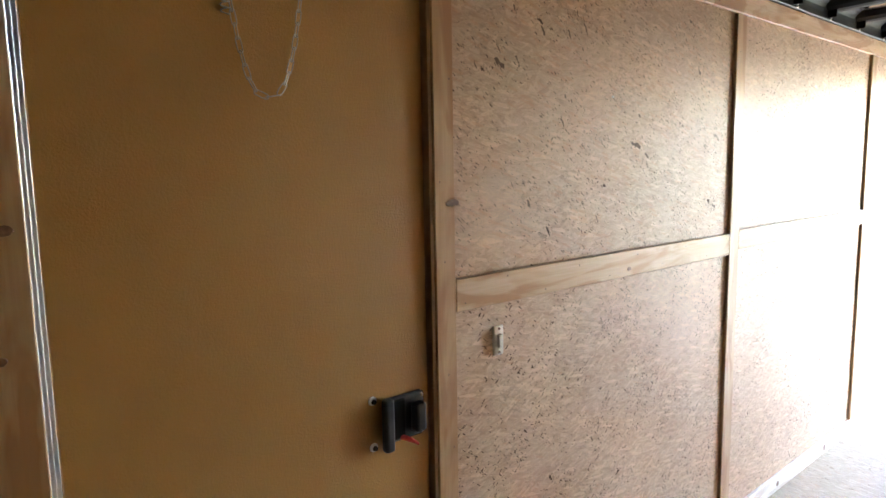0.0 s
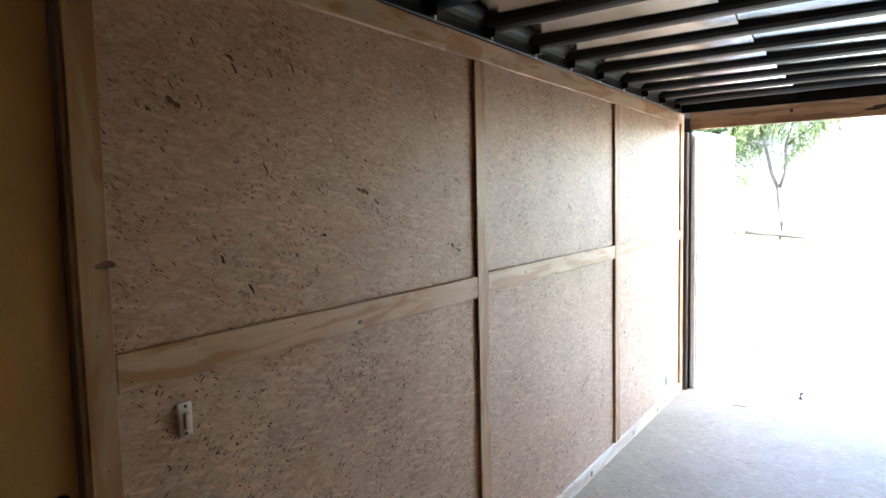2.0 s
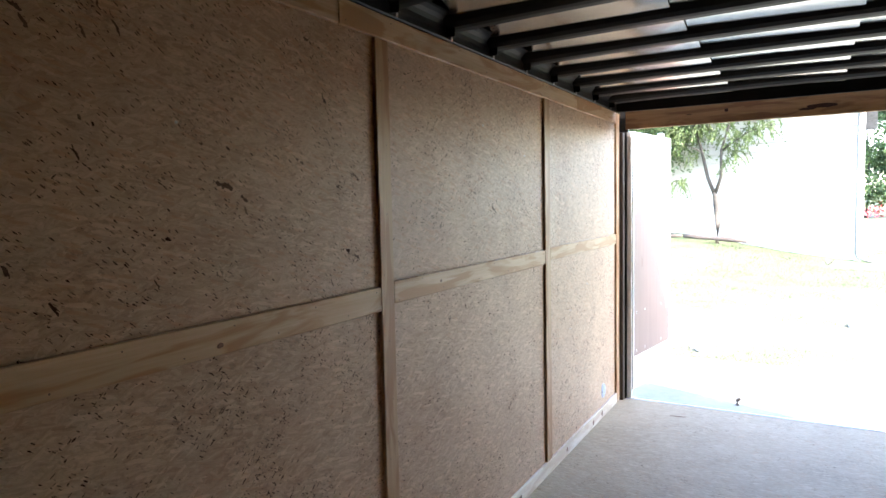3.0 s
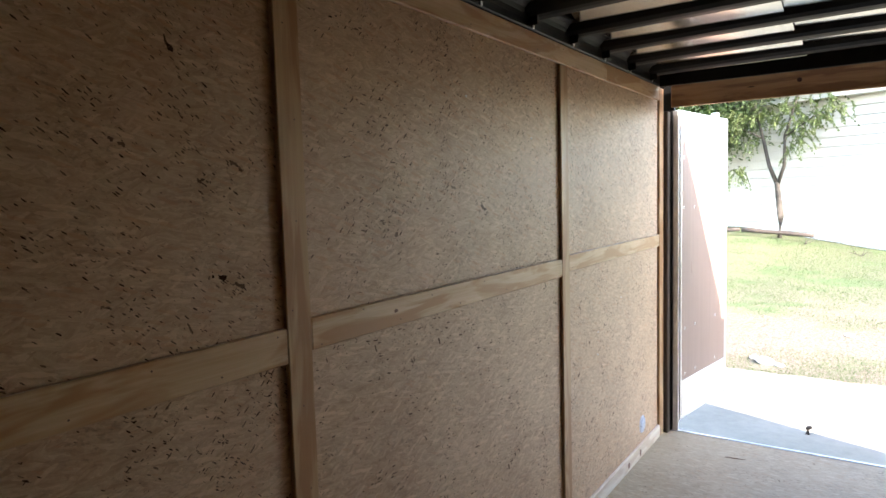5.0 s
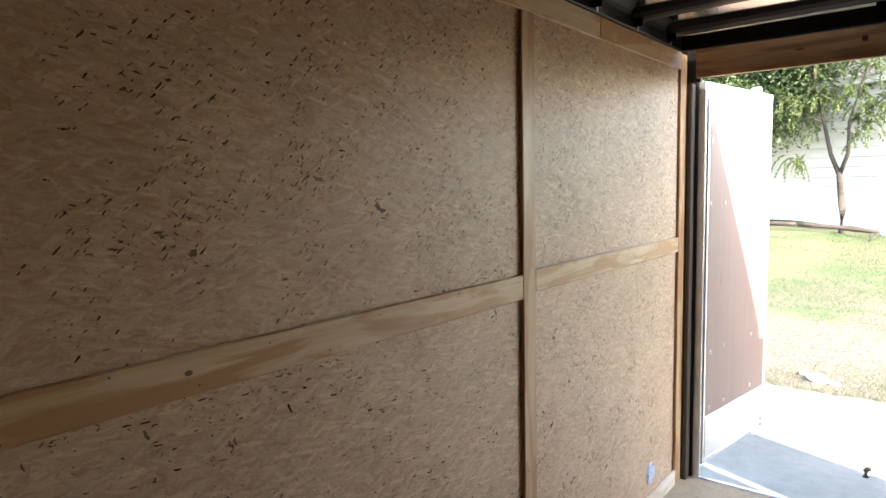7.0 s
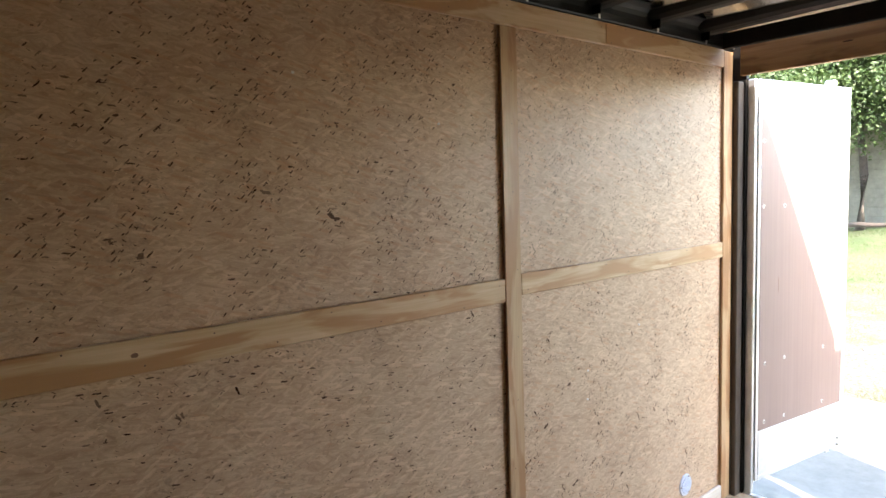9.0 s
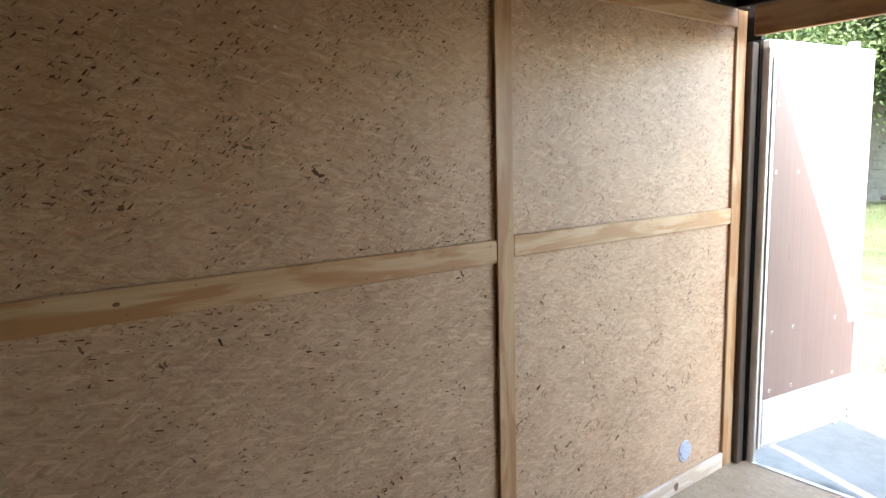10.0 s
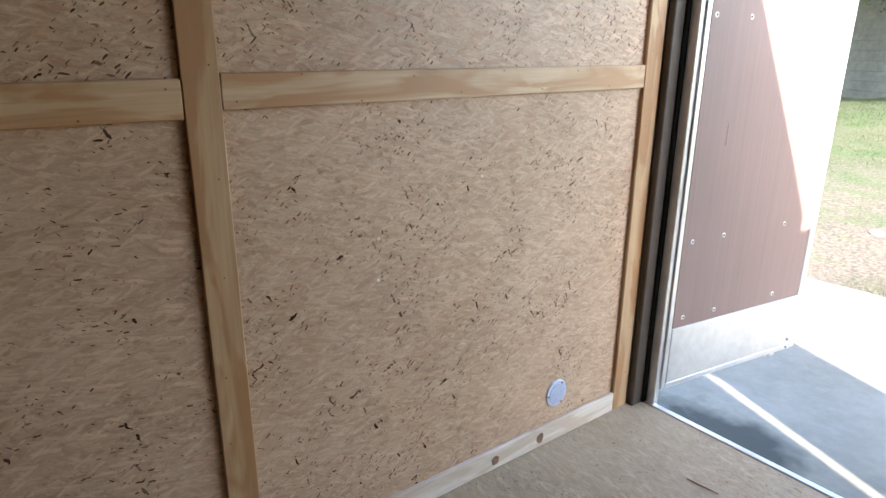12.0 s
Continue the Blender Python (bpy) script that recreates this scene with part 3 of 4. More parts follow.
chain = thing("door_chain", "slack zinc door chain hanging from a coil spring", "chain", (-1.212, 0.84, 1.95))
CH = []
for i in range(61):
    u = i / 60
    y = 0.762 + 0.168 * u
    lo = 0.45
    z = 1.675 + (0.235 * ((lo - u) / lo) ** 3.0 if u < lo else 0.320 * ((u - lo) / (1 - lo)) ** 2.5)
    CH.append(Vector((-1.211, y, z)))
dist, k, nxt = 0.0, 0, 0.0
for a, b in zip(CH, CH[1:]):
    seg = (b - a).length
    while nxt < dist + seg:
        p = a.lerp(b, (nxt - dist) / seg)
        wpart("link", link(p, b - a, k % 2 == 0), ZINC, chain, "", True)
        k += 1
        nxt += 0.0245
    dist += seg
coil = [(-1.211 + 0.008 * math.cos(i * 0.7), 0.760 + 0.008 * math.sin(i * 0.7), 1.815 + i * 0.0012) for i in range(90)]
wpart("spring", tube(coil, [0.0014] * 90, 5), ZINC, chain, "short zinc coil spring", True)
wpart("bracket", box((-1.2235, 0.745, 1.915), (-1.200, 0.778, 1.935), 0.003), SCREW, chain)
wpart("bracket", box((-1.2235, 0.915, 1.985), (-1.200, 0.948, 2.01), 0.003), SCREW, chain)

switch = thing("light_switch", "small ivory plastic switch plate screwed to the wall board", "switch", (XW, 1.453, 1.079))
wpart("plate", box((XW, 1.436, 1.038), (XW + 0.008, 1.472, 1.118), 0.003, None, 2), IVORY, switch)
wpart("rocker", box((XW + 0.006, 1.447, 1.058), (XW + 0.017, 1.462, 1.096), 0.003), SCREW, switch, "grey metal rocker")
for z in (1.046, 1.110):
    wpart("screw", disc((XW + 0.008, 1.454, z), (1, 0, 0), 0.004, 0.002, 10), NAIL, switch)

vent = thing("wall_vent", "small round pale blue plastic vent low on the wall", "vent", (XW, 5.426, 0.178))
bm = disc((XW, 5.426, 0.178), (1, 0, 0), 0.052, 0.005, 36, None, 0.048)
wpart("rim", bm, VENT_BLUE, vent)
wpart("mesh", disc((XW + 0.0045, 5.426, 0.178), (1, 0, 0), 0.037, 0.002, 30), VENT_MESH, vent, "fine blue-grey mesh")
for i in range(9):
    z = 0.178 - 0.032 + 0.008 * i
    w = math.sqrt(max(0.0, 0.036 ** 2 - (z - 0.178) ** 2))
    wpart("louvre", box((XW + 0.006, 5.426 - w, z - 0.0016), (XW + 0.0085, 5.426 + w, z + 0.0016)), VENT_BLUE, vent)
for a in (60, 180, 300):
    wpart("screw", disc((XW + 0.004, 5.426 + 0.043 * math.cos(radians(a)), 0.178 + 0.043 * math.sin(radians(a))), (1, 0, 0), 0.004, 0.003, 8), NAIL, vent)


# ---- rear doors ----
def rear_door(name, hinge, free, side, label):
    """A plywood-lined door leaf; its own x runs from the hinge, y towards the inside of the trailer's width."""
    d = Vector((free[0] - hinge[0], free[1] - hinge[1], 0))
    w = d.length
    ob = thing(name, label, "door", (0, 0, 0), "rear doors of the trailer")
    ob.matrix_world = Matrix.Translation((hinge[0], hinge[1], 0)) @ Matrix.Rotation(math.atan2(d.y, d.x), 4, "Z")
    bpy.context.view_layer.update()
    s = side      # inward
    z0, z1 = 0.064, 2.046

    def slab(name, x0, x1, y0, y1, za, zb, mat, bev=0.002, parent=None, lab=""):
        ya, yb = sorted((y0 * s, y1 * s))
        o = part(name, box((x0, ya, za), (x1, yb, zb), bev), mat, parent or ob, lab)
        return o

    slab("skin", 0.001, w - 0.001, -0.036, -0.031, z0 + 0.001, z1 - 0.001, WHITE, 0.001, None, "white outer sheet")
    slab("core", 0.03, w - 0.03, -0.030, -0.004, z0 + 0.02, z1 - 0.02, PINE_Z)
    for za, zb in ((z0, z0 + 0.022), (z1 - 0.024, z1)):
        slab("frame_rail", 0.0225, w - 0.0385, -0.030, 0.002, za, zb, ALU)
    slab("frame_stile", 0.0, 0.022, -0.030, 0.002, z0, z1, ALU)
    slab("frame_stile", w - 0.038, w, -0.030, 0.002, z0, z1, ALU)
    slab("panel", 0.024, w - 0.040, -0.003, 0.0015, 0.318, z1 - 0.026, BROWN_PLY, 0.001, None, "red-brown plywood panel")
    slab("kick_plate", 0.024, w - 0.040, -0.003, 0.003, 0.087, 0.316, ALU, 0.001, None, "bare aluminium kick plate")
    for x, z in ((0.046, 1.755), (0.048, 1.44), (0.222, 1.437), (0.072, 0.657), (0.240, 0.661), (0.072, 0.357), (0.245, 0.355), (0.60, 1.44), (0.60, 0.66), (0.60, 0.357), (0.60, 1.755)):
        bm = disc((x, 0.0015 * s, z), (0, s, 0), 0.0095, 0.002, 14, None, 0.008)
        p = part("washer", bm, SCREW, ob, "bright screw washer")
        part("screw", disc((x, 0.0035 * s, z), (0, s, 0), 0.0045, 0.002, 10, None, 0.0035), NAIL, p)
    ya, yb = sorted((-0.038 * s, -0.062 * s))
    part("lock_rod", tube([(w - 0.11, -0.052 * s, z0 - 0.01), (w - 0.11, -0.052 * s, z1 + 0.015)], [0.010, 0.010], 10), ALU, ob, "bare metal lock rod")
    for z in (z0 - 0.035, z1 + 0.004):
        part("lock_cam", box((w - 0.135, min(-0.068 * s, -0.020 * s), z), (w - 0.095, max(-0.068 * s, -0.020 * s), z + 0.036), 0.006), ALU, ob, "metal lock cam")
    for z in (z0 + 0.012, z0 + 0.05):
        part("bolt", disc((w - 0.060, 0.003 * s, z), (0, s, 0), 0.008, 0.010, 8), ALU, ob)
    slab("slit_mark", 0.178, 0.181, 0.0014, 0.0022, 1.005, 1.080, KNOT, 0.0, None, "short dark split in the plywood")
    for z in (0.30, 1.06, 1.80) if side < 0 else (0.45, 1.45):
        part("hinge", disc((-0.004 if side < 0 else -0.012, (-0.045 if side < 0 else -0.012) * s, z), (0, 0, 1), 0.010, 0.10, 12), ALU, ob, "metal hinge knuckle")
    return ob


rear_door("rear_door", (-1.122, 5.922), (-1.000, 6.735), -1, "open rear trailer door lined with red-brown plywood")
rear_door("rear_door", (1.150, 6.000), (1.215, 6.760), 1, "open rear trailer door standing out from the opening")


# ---- outdoors ----
def ground_z(x, y):
    z = -0.41 + 0.0713 * max(0.0, y - 9.4)
    z = min(z, 0.45)
    z += 0.38 * math.exp(-((x + 2.9) / 2.2) ** 2) * min(1, max(0, (y - 14.4) / 2.2)) * (1 if y < 30 else 0)
    if 9.0 < y < 40 and abs(x) < 30:
        z += 0.025 * noise.noise(Vector((x * 0.9, y * 0.9, 0))) * min(1.0, (y - 9.0))
    return z


def grid_lines(fine_lo, fine_hi, step, reach):
    vals = list(np.arange(fine_lo, fine_hi + 0.001, step))
    d = step
    while vals[-1] < reach:
        d *= 1.5
        vals.append(vals[-1] + d)
    d = step
    while vals[0] > -reach:
        d *= 1.5
        vals.insert(0, vals[0] - d)
    return vals


gx, gy = grid_lines(-9, 7, 0.25, 900), grid_lines(4, 26, 0.25, 900)
vs = [(x, y, ground_z(x, y)) for x in gx for y in gy]
n = len(gy)
fs = [(i * n + j, (i + 1) * n + j, (i + 1) * n + j + 1, i * n + j + 1) for i in range(len(gx) - 1) for j in range(n - 1)]
ground = quads("ground", vs, fs, LAWN)
tagged(ground, "sunlit patchy lawn with dry straw and bare soil", "lawn", kind="structure")

# concrete slab with an uneven outer edge
vs, fs = [], []
xs = [-7 + 0.1 * i for i in range(141)]
for x in xs:
    ye = 9.12 + 0.10 * noise.noise(Vector((x * 1.3, 0, 3))) + 0.05 * noise.noise(Vector((x * 5, 0, 8)))
    vs += [(x, -4.0, -0.395), (x, 8.6, -0.395), (x, ye, -0.398), (x, ye + 0.05, -0.45)]
for i in range(len(xs) - 1):
    for j in range(3):
        a = i * 4 + j
        fs.append((a, a + 4, a + 5, a + 1))
pave = quads("pavement", vs, fs, CONCRETE)
tagged(pave, "worn concrete slab, shaded by the trailer, sunlit beyond", "pavement", kind="structure")

# grass
rng = random.Random(11)
vs, fs = [], []
while len(fs) < 110000:
    y = 9.1 + 9.5 * rng.random() ** 1.4
    x = rng.uniform(-7.5, 4.0)
    patch = noise.noise(Vector((x * 0.55, y * 1.0, 2.0))) + 0.6 * noise.noise(Vector((x * 1.7, y * 2.2, 5.0))) + (0.55 if y > 12.2 else 0.0) + (0.25 if 9.3 < y < 10.4 and x > -0.9 else 0)
    if patch < rng.uniform(0.05, 0.7):
        continue
    z = ground_z(x, y) - 0.005
    h = rng.uniform(0.012, 0.042)
    a = rng.uniform(0, 6.283)
    w = rng.uniform(0.0015, 0.0032) * (1 + (y - 9) * 0.10)
    k0 = len(vs)
    lean = rng.uniform(0.2, 0.9) * h
    b = rng.uniform(0, 6.283)
    vs += [(x - w * math.cos(a), y - w * math.sin(a), z), (x + w * math.cos(a), y + w * math.sin(a), z), (x + lean * math.cos(b), y + lean * math.sin(b), z + h)]
    fs.append((k0, k0 + 1, k0 + 2))
grass = quads("grass", vs, fs, GRASS)
tagged(grass, "short sunlit green and straw-coloured grass", "grass", kind="stuff")

# loose stones near the slab edge
for i, (x, y, r) in enumerate(((-1.10, 9.50, 0.085), (-1.22, 9.62, 0.045), (-0.95, 9.45, 0.04), (0.65, 11.3, 0.10), (-2.0, 10.6, 0.05), (-0.35, 10.9, 0.045))):
    bm = bmesh.new()
    bmesh.ops.create_icosphere(bm, subdivisions=2, radius=r)
    for v in bm.verts:
        k = 1 + 0.35 * noise.noise(v.co / r * 0.9 + Vector((i * 3.1, 0, 0)))
        v.co = Vector((v.co.x * k * 1.25, v.co.y * k, v.co.z * k * 0.6))
    bmesh.ops.translate(bm, verts=bm.verts, vec=(x, y, ground_z(x, y) + r * 0.25))
    s = part("stone", bm, STONE, None, "")
    tagged(s, "pale rough stone lying in the thin grass", "stone", "loose stones")


def leaves(centres, count, spread, size, droop, mat, name, parent, seed, feather=1.0):
    """A crown of many small leaves round the given limb tips."""
    rng = random.Random(seed)
    vs, fs = [], []
    for c, weight in centres:
        for _ in range(int(count * weight)):
            p = Vector(c) + Vector((rng.gauss(0, spread), rng.gauss(0, spread), rng.gauss(0, spread * 0.6)))
            n = rng.randint(3, 6)
            d = Vector((rng.uniform(-1, 1), rng.uniform(-1, 1), -droop + rng.uniform(-0.5, 0.5))).normalized()
            for q in range(n):
                o = p + d * q * size * 0.55 * feather
                a = Vector((rng.uniform(-1, 1), rng.uniform(-1, 1), rng.uniform(-1, 0.6))).normalized() * size * rng.uniform(0.6, 1.2)
                b = a.cross(Vector((rng.uniform(-1, 1), rng.uniform(-1, 1), rng.uniform(-1, 1)))).normalized() * size * 0.22
                k0 = len(vs)
                vs += [tuple(o), tuple(o + a * 0.5 + b), tuple(o + a), tuple(o + a * 0.5 - b)]
                fs.append((k0, k0 + 1, k0 + 2, k0 + 3))
    return quads(name, vs, fs, mat, parent)


def limb(points, r0, r1, bm):
    n = len(points)
    tube(points, [r0 + (r1 - r0) * i / (n - 1) for i in range(n)], 9, bm)


TX, TY = -1.86, 17.2
TZ = ground_z(TX, TY) - 0.05
tree = thing("tree", "slender forked tree with feathery light green crown", "tree", (0, 0, 0))
bm = bmesh.new()
limb([(TX, TY, TZ), (TX + 0.02, TY, TZ + 0.5), (TX - 0.03, TY, TZ + 0.9), (TX - 0.06, TY, TZ + 1.25)], 0.068, 0.055, bm)
limb([(TX - 0.06, TY, TZ + 1.2), (TX - 0.22, TY, TZ + 1.6), (TX - 0.36, TY + 0.1, TZ + 2.2), (TX - 0.55, TY + 0.1, TZ + 3.0), (TX - 0.6, TY, TZ + 3.9)], 0.048, 0.018, bm)
limb([(TX - 0.05, TY, TZ + 1.2), (TX + 0.08, TY - 0.1, TZ + 1.6), (TX + 0.08, TY - 0.1, TZ + 2.2), (TX + 0.3, TY - 0.1, TZ + 3.0), (TX + 0.5, TY, TZ + 3.8)], 0.042, 0.016, bm)
limb([(TX + 0.08, TY - 0.1, TZ + 2.2), (TX + 0.6, TY - 0.2, TZ + 2.55), (TX + 1.15, TY - 0.2, TZ + 2.75)], 0.02, 0.006, bm)
limb([(TX - 0.36, TY + 0.1, TZ + 2.2), (TX - 0.8, TY, TZ + 2.45), (TX - 1.2, TY, TZ + 2.4)], 0.02, 0.006, bm)
part("trunk", bm, BARK, tree, "", True)


def sprays(starts, seed, size, mat, name, parent, twigs):
    """Drooping leafy sprays: from each start several twigs arch out and hang, set with narrow leaves."""
    rng = random.Random(seed)
    vs, fs = [], []
    for c, reach, count in starts:
        for _ in range(count):
            a = rng.uniform(0, 6.283)
            step = Vector((math.cos(a), math.sin(a), rng.uniform(-0.1, 0.7))) * reach * rng.uniform(0.5, 1.2) / 9
            p = Vector(c) + Vector((rng.gauss(0, 0.13), rng.gauss(0, 0.13), rng.gauss(0, 0.10)))
            line = [p.copy()]
            for q in range(9):
                step = step + Vector((rng.gauss(0, 0.006), rng.gauss(0, 0.006), -0.008))
                p = p + step
                line.append(p.copy())
                for _ in range(8):
                    d = (step.normalized() + Vector((rng.uniform(-0.9, 0.9), rng.uniform(-0.9, 0.9), rng.uniform(-1.1, 0.2)))).normalized() * size * rng.uniform(0.6, 1.4)
                    w = d.cross(Vector((rng.uniform(-1, 1), rng.uniform(-1, 1), rng.uniform(-1, 1)))).normalized() * size * 0.15
                    k0 = len(vs)
                    vs += [tuple(p), tuple(p + d * 0.45 + w), tuple(p + d), tuple(p + d * 0.45 - w)]
                    fs.append((k0, k0 + 1, k0 + 2, k0 + 3))
            tube(line[::3], [0.006, 0.005, 0.004, 0.002], 4, twigs)
    return quads(name, vs, fs, mat, parent)


SPRAYS = [((TX + dx, TY + dy, TZ + dz), reach, count) for dx, dy, dz, reach, count in (
    (-0.85, 0.0, 2.65, 0.4, 24), (-1.15, 0.1, 2.9, 0.5, 16), (-0.35, 0.0, 2.75, 0.4, 24), (-0.55, 0.1, 3.0, 0.5, 14),
    (0.15, -0.1, 2.75, 0.4, 22), (0.3, 0.0, 2.35, 0.26, 15), (0.5, -0.1, 2.5, 0.28, 17), (0.75, -0.15, 2.62, 0.26, 14),
    (1.0, -0.2, 2.75, 0.26, 10), (0.2, -0.1, 2.05, 0.2, 7), (-0.78, 0.0, 1.55, 0.24, 13), (-0.55, 0.05, 2.2, 0.28, 4), (-0.95, 0.0, 2.25, 0.3, 5),
    (-0.6, 0.0, 3.5, 0.6, 18), (0.1, 0.2, 3.3, 0.6, 18), (0.5, 0.0, 3.2, 0.4, 14), (0.8, 0.1, 3.15, 0.32, 8),
    (-0.2, 0.1, 4.0, 0.7, 18), (0.5, 0.1, 3.9, 0.7, 16), (-1.2, 0.1, 3.6, 0.6, 12), (0.1, 0.0, 4.5, 0.7, 14))]
twigs = bmesh.new()
sprays(SPRAYS, 3, 0.062, LEAF, "crown", tree, twigs)
part("twigs", twigs, BARK, tree)["kind"] = "stuff"

tree2 = thing("tree", "dense dark green tree shading the house wall", "tree", (0, 0, 0))
bm = bmesh.new()
X2, Y2 = -4.4, 17.9
Z2 = ground_z(X2, Y2) - 0.05
limb([(X2, Y2, Z2), (X2 + 0.05, Y2, Z2 + 1.2), (X2 - 0.05, Y2, Z2 + 2.4), (X2, Y2, Z2 + 4.2)], 0.11, 0.03, bm)
limb([(X2 - 0.02, Y2, Z2 + 2.3), (X2 + 0.5, Y2 - 0.1, Z2 + 2.9), (X2 + 1.2, Y2, Z2 + 3.4)], 0.04, 0.012, bm)
limb([(X2 - 0.04, Y2, Z2 + 2.5), (X2 - 0.7, Y2, Z2 + 3.1), (X2 - 1.4, Y2, Z2 + 3.4)], 0.04, 0.012, bm)
part("trunk", bm, BARK, tree2, "", True)
crown2 = [((X2 + dx, Y2 + dy, Z2 + dz), 1.0) for dx, dy, dz in ((0, 0, 3.2), (0.8, -0.5, 3.0), (1.4, 0.3, 3.1), (-0.8, 0, 3.0), (-1.5, 0.3, 3.1), (0.4, -0.6, 3.8), (-0.5, 0.4, 3.9), (1.1, 0.2, 3.7), (0, -0.3, 4.6), (1.9, 0, 3.5), (0.5, 0.2, 2.8), (-0.4, -0.4, 2.8), (1.3, -0.3, 2.7), (2.3, 0, 3.9), (1.6, 0.2, 4.4), (-1.2, -0.4, 3.8), (-2.0, 0, 3.6), (-1.0, 0.5, 4.5), (1.0, 0.4, 3.3), (1.5, 0.4, 3.7), (2.0, 0.4, 4.1), (2.6, 0.3, 4.5), (1.2, 0.5, 4.4), (1.8, 0.5, 4.9), (0.7, 0.6, 4.0))]
crown2 += [((X2 + dx, Y2 + dy, Z2 + dz), wt) for dx, dy, dz, wt in ((0.95, -0.2, 2.25, 0.35), (-0.5, -0.2, 2.2, 0.3), (0.3, -0.3, 2.45, 0.5), (-1.1, -0.2, 2.55, 0.4), (1.5, -0.3, 2.4, 0.3), (0.0, -0.2, 1.95, 0.12))]
rng = random.Random(21)
# extra leaf clusters, mostly out of view, added to keep sky light off the wall
crown2 += [((rng.uniform(-9.5, -4.3), rng.uniform(14.2, 19.0), rng.uniform(3.0, 5.6)), 1.0) for _ in range(130)]
leaves(crown2, 300, 0.36, 0.10, 0.5, LEAF_DARK, "crown", tree2, 4)

hedge = thing("hedge", "tall leafy green hedge beyond the house corner", "hedge", (0, 0, 0))
bm = bmesh.new()
for i in range(7):
    x = 2.2 + i * 1.2
    limb([(x, 36, 0.3), (x + 0.1, 36, 2.2), (x - 0.1, 36, 5.4)], 0.08, 0.03, bm)
part("stems", bm, BARK, hedge, "", True)
rng = random.Random(8)
cl = [((1.9 + rng.uniform(0, 8), 36 + rng.uniform(-0.8, 0.8), 0.6 + rng.uniform(0.3, 6.6)), 1.0) for _ in range(90)]
leaves(cl, 120, 0.45, 0.20, 0.3, LEAF_DARK, "foliage", hedge, 6)
fl = leaves([((2.0 + i * 0.35, 34.6, 0.75 + 0.1 * (i % 2)), 1.0) for i in range(9)], 14, 0.18, 0.13, 0.0, FLOWER, "flowers", hedge, 9)
fl["kind"] = "stuff"

# log edging of the raised bed
for i, (a, b) in enumerate((((-4.4, 17.15, 0.62), (-2.62, 17.0, 0.655)), ((-2.58, 17.0, 0.65), (-1.20, 16.95, 0.54)))):
    pts = [Vector(a).lerp(Vector(b), j / 7) + Vector((0, 0, 0.012 * noise.noise(Vector((j * 0.7, i, 0))) - 0.02)) for j in range(8)]
    lg = part("log", tube(pts, [0.045 + 0.006 * math.sin(j * 1.7) for j in range(8)], 9), LOG, None, "", True)
    tagged(lg, "weathered reddish log edging a raised tree bed", "log", "log edging")

# ---- house ----
HA, HB = Vector((0.93, 16.9)), Vector((-9.4, 20.9))
hd = (HB - HA).normalized()
house = thing("house", "white lap-sided house with low grey shingle roof", "house", (0, 0, 0))
house.matrix_world = Matrix.Translation((HA.x, HA.y, 0)) @ Matrix.Rotation(math.atan2(hd.y, hd.x), 4, "Z")
bpy.context.view_layer.update()
HL = (HB - HA).length
# own x runs along the wall away from the corner, own y points out of the wall on the yard side
out = 1.0
EAVE = 3.36
bm = box((0, -7.0, -0.3), (HL, -0.02, EAVE))
for v in bm.verts:
    if v.co.x < 0.1 and v.co.y < -1:
        v.co.x = 2.3
part("wall", bm, HOUSE_WHITE, house)
prof = [(-0.02, 0.0), (0.030, 0.0), (0.006, 0.188), (-0.02, 0.188)]
me = None
bmx = bmesh.new()
rows = [[bmx.verts.new((x, p, q)) for p, q in prof] for x in (-0.012, HL)]
for j in range(4):
    bmx.faces.new((rows[0][j], rows[0][(j + 1) % 4], rows[1][(j + 1) % 4], rows[1][j]))
bmx.faces.new(rows[0])
bmx.faces.new(rows[1][::-1])
me = mesh_of("siding_board", bmx, HOUSE_WHITE)
for i in range(18):
    o = new("siding_board", me)
    o.parent = house
    o.location = (0, 0, -0.24 + 0.20 * i)
part("corner_board", box((-0.03, -0.10, -0.3), (0.07, 0.055, EAVE), 0.004), HOUSE_WHITE, house)
part("fascia", box((-0.35, 0.28, EAVE), (HL, 0.31, EAVE + 0.16)), HOUSE_WHITE, house, "white eave board")
part("soffit", box((-0.35, -0.02, EAVE + 0.001), (HL, 0.279, EAVE + 0.02)), HOUSE_WHITE, house)
bm = bmesh.new()
v = [bm.verts.new(p) for p in ((-0.4, 0.36, EAVE + 0.13), (HL, 0.36, EAVE + 0.13), (HL, -3.5, EAVE + 1.5), (0.8, -3.5, EAVE + 1.5), (2.0, -7.4, EAVE + 0.13), (HL, -7.4, EAVE + 0.13))]
bm.faces.new((v[0], v[1], v[2], v[3]))
bm.faces.new((v[3], v[2], v[5], v[4]))
r = bmesh.ops.solidify(bm, geom=bm.faces[:], thickness=0.06)
part("roof", bm, ROOF, house, "grey shingle roof")
GUTTER = plain("grey_downspout", (0.16, 0.16, 0.155), 0.5, 0.3, 0.2, 20)
part("downspout", tube([(0.02, 0.09, EAVE), (0.02, 0.09, 1.5), (0.02, 0.09, 0.30), (-0.03, 0.11, 0.20), (-0.30, 0.14, 0.14)], [0.032] * 5, 8), GUTTER, house, "grey metal downspout with elbow", True)

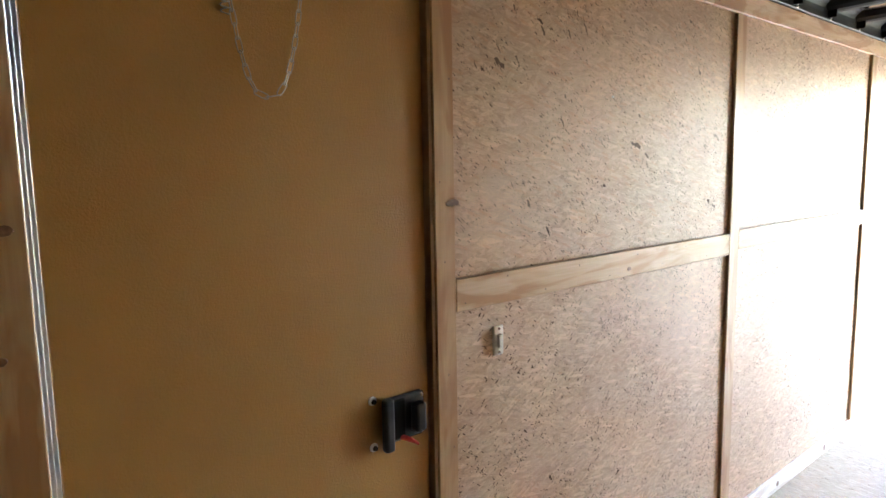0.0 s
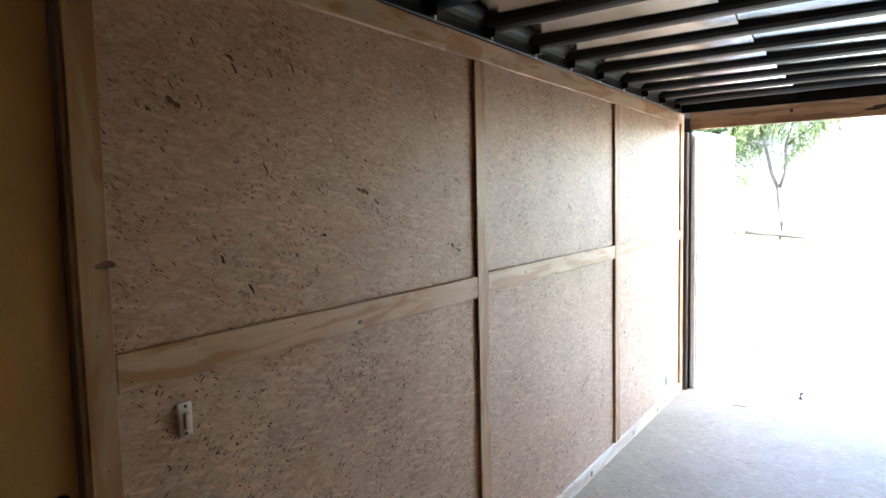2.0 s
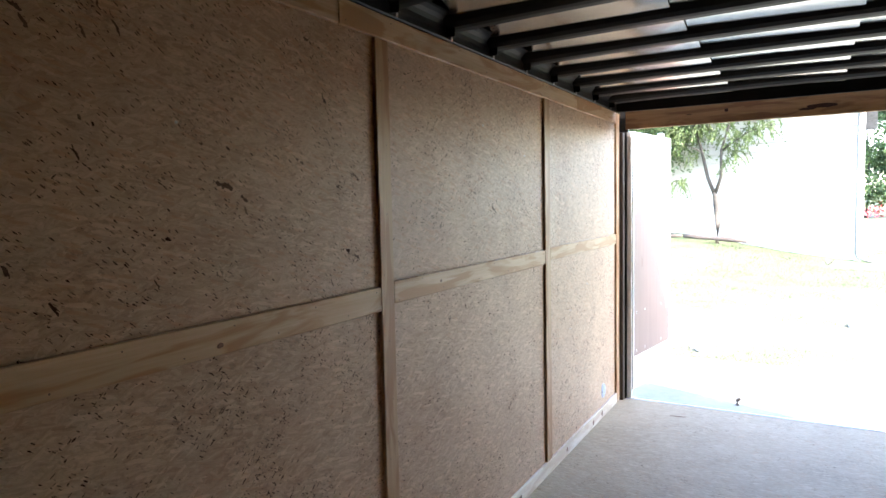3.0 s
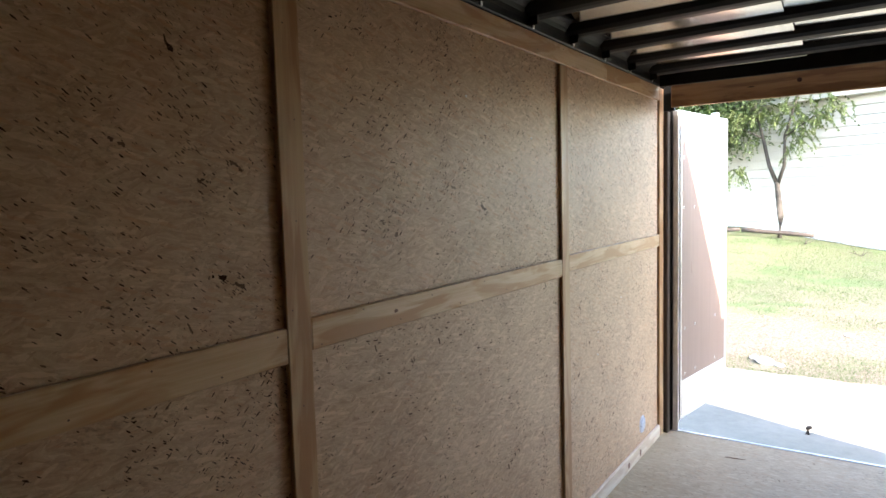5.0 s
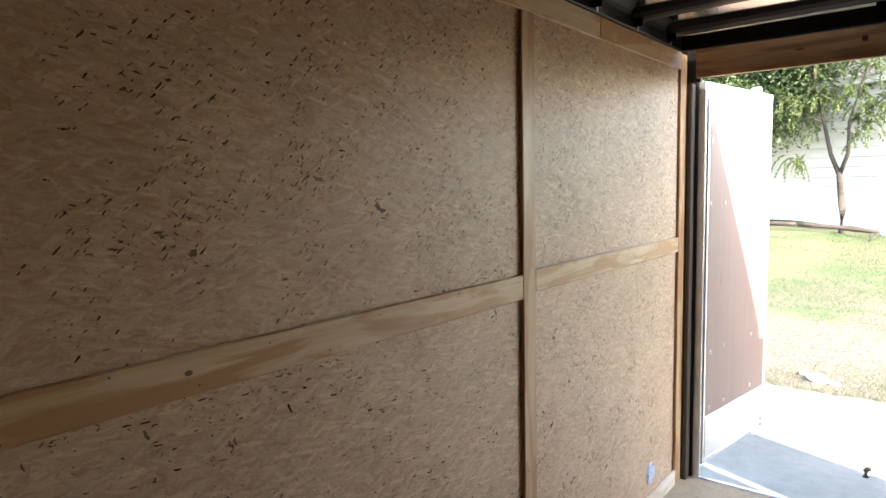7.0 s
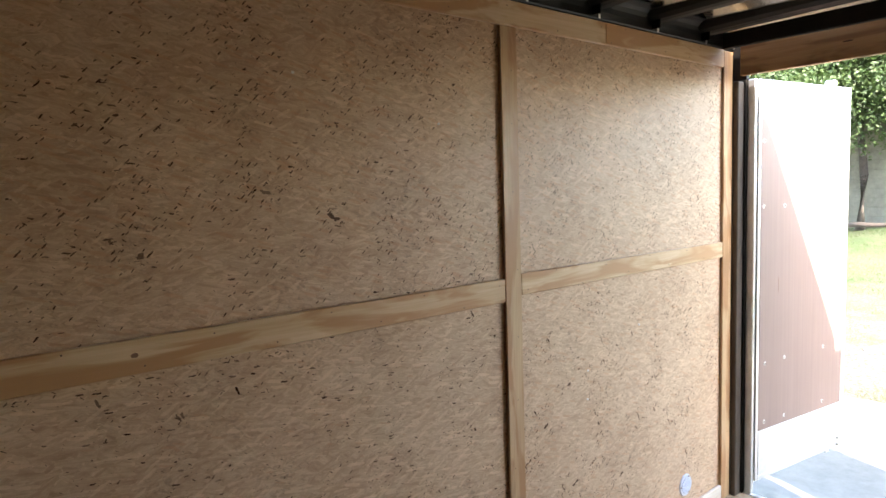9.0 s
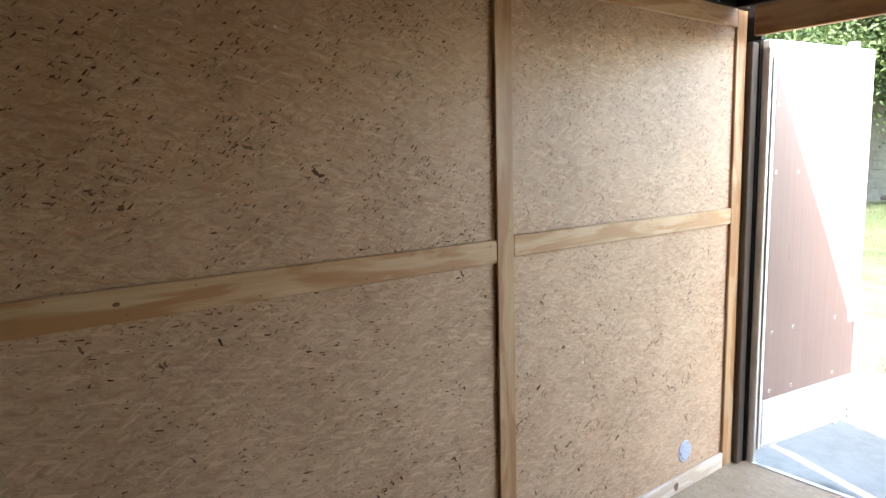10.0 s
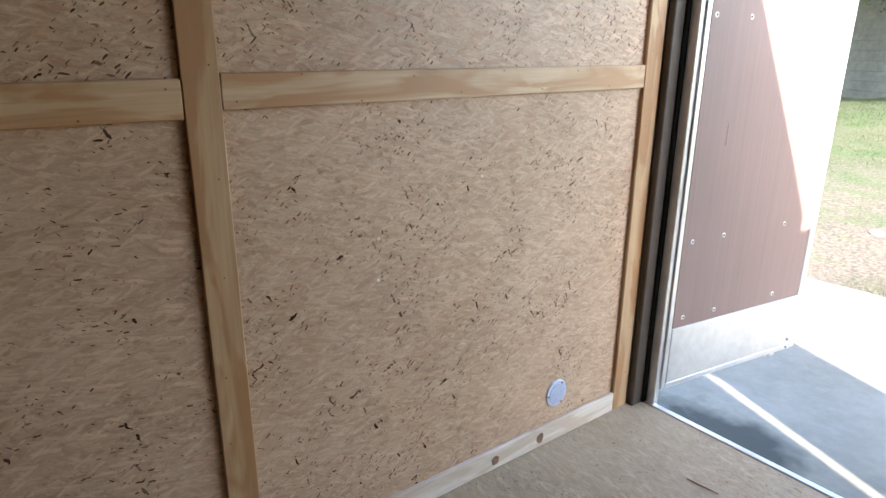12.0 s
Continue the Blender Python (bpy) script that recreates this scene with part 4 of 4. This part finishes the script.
# board panel added over the house siding; its dark grey stands in for tree shade
SIDING_SHADE = plain("shaded_siding_grey", (0.115, 0.112, 0.092), 0.85, 0, 0.3, 9, 0.4, 0.004)
fence = thing("siding_shade_panel", "added grey lapped boards standing in for shaded house siding", "fence", (0, 0, 0))
fence.matrix_world = house.matrix_world @ Matrix.Translation((5.15, 0.34, 0))
bpy.context.view_layer.update()
board_mesh = mesh_of("fence_board", box((0, -0.010, 0.0), (6.2, 0.010, 0.215), 0.004), SIDING_SHADE)
for v in board_mesh.vertices:
    v.co.y += 0.026 * (1 - v.co.z / 0.215)
for i in range(12):
    o = new("fence_board", board_mesh)
    o.parent = fence
    o.location = (0.012 * (i % 3), 0, 0.30 + 0.198 * i)
for i in range(4):
    part("fence_post", box((0.03 + 1.75 * i, -0.11, -0.1), (0.12 + 1.75 * i, -0.012, 2.70), 0.006), SIDING_SHADE, fence)

# ---- small loose things ----
sliver = part("wood_sliver", tube([(-0.79, 5.602, 0.004), (-0.74, 5.606, 0.005), (-0.685, 5.615, 0.004)], [0.0016, 0.0028, 0.0014], 5), KNOT)
tagged(sliver, "thin dark wood sliver lying on the floor", "splinter")
bm = tube([(-0.511, 7.375, -0.394), (-0.511, 7.375, -0.352), (-0.505, 7.37, -0.338), (-0.485, 7.365, -0.330)], [0.019, 0.017, 0.017, 0.012], 9)
stub = part("ground_plug", bm, LOG, None, "", True)
tagged(stub, "small dark bent plug standing on the concrete", "plug")
rng = random.Random(77)
for i, (x, y) in enumerate(((-1.35, 16.75), (-0.35, 16.4), (0.35, 16.1), (-3.2, 16.7))):
    bm = bmesh.new()
    for q in range(4):
        a = rng.uniform(0, 6.283)
        l = rng.uniform(0.10, 0.24)
        z = ground_z(x, y)
        tube([(x, y, z + 0.005), (x + l * 0.5 * math.cos(a), y + l * 0.5 * math.sin(a), z + 0.03 + 0.1 * rng.random()), (x + l * math.cos(a), y + l * math.sin(a), z + 0.02 + 0.2 * rng.random())], [0.008, 0.006, 0.003], 5, bm)
    tw = part("dead_branch", bm, BARK)
    tagged(tw, "small dry dark branch lying on the lawn", "branch", "fallen branches")
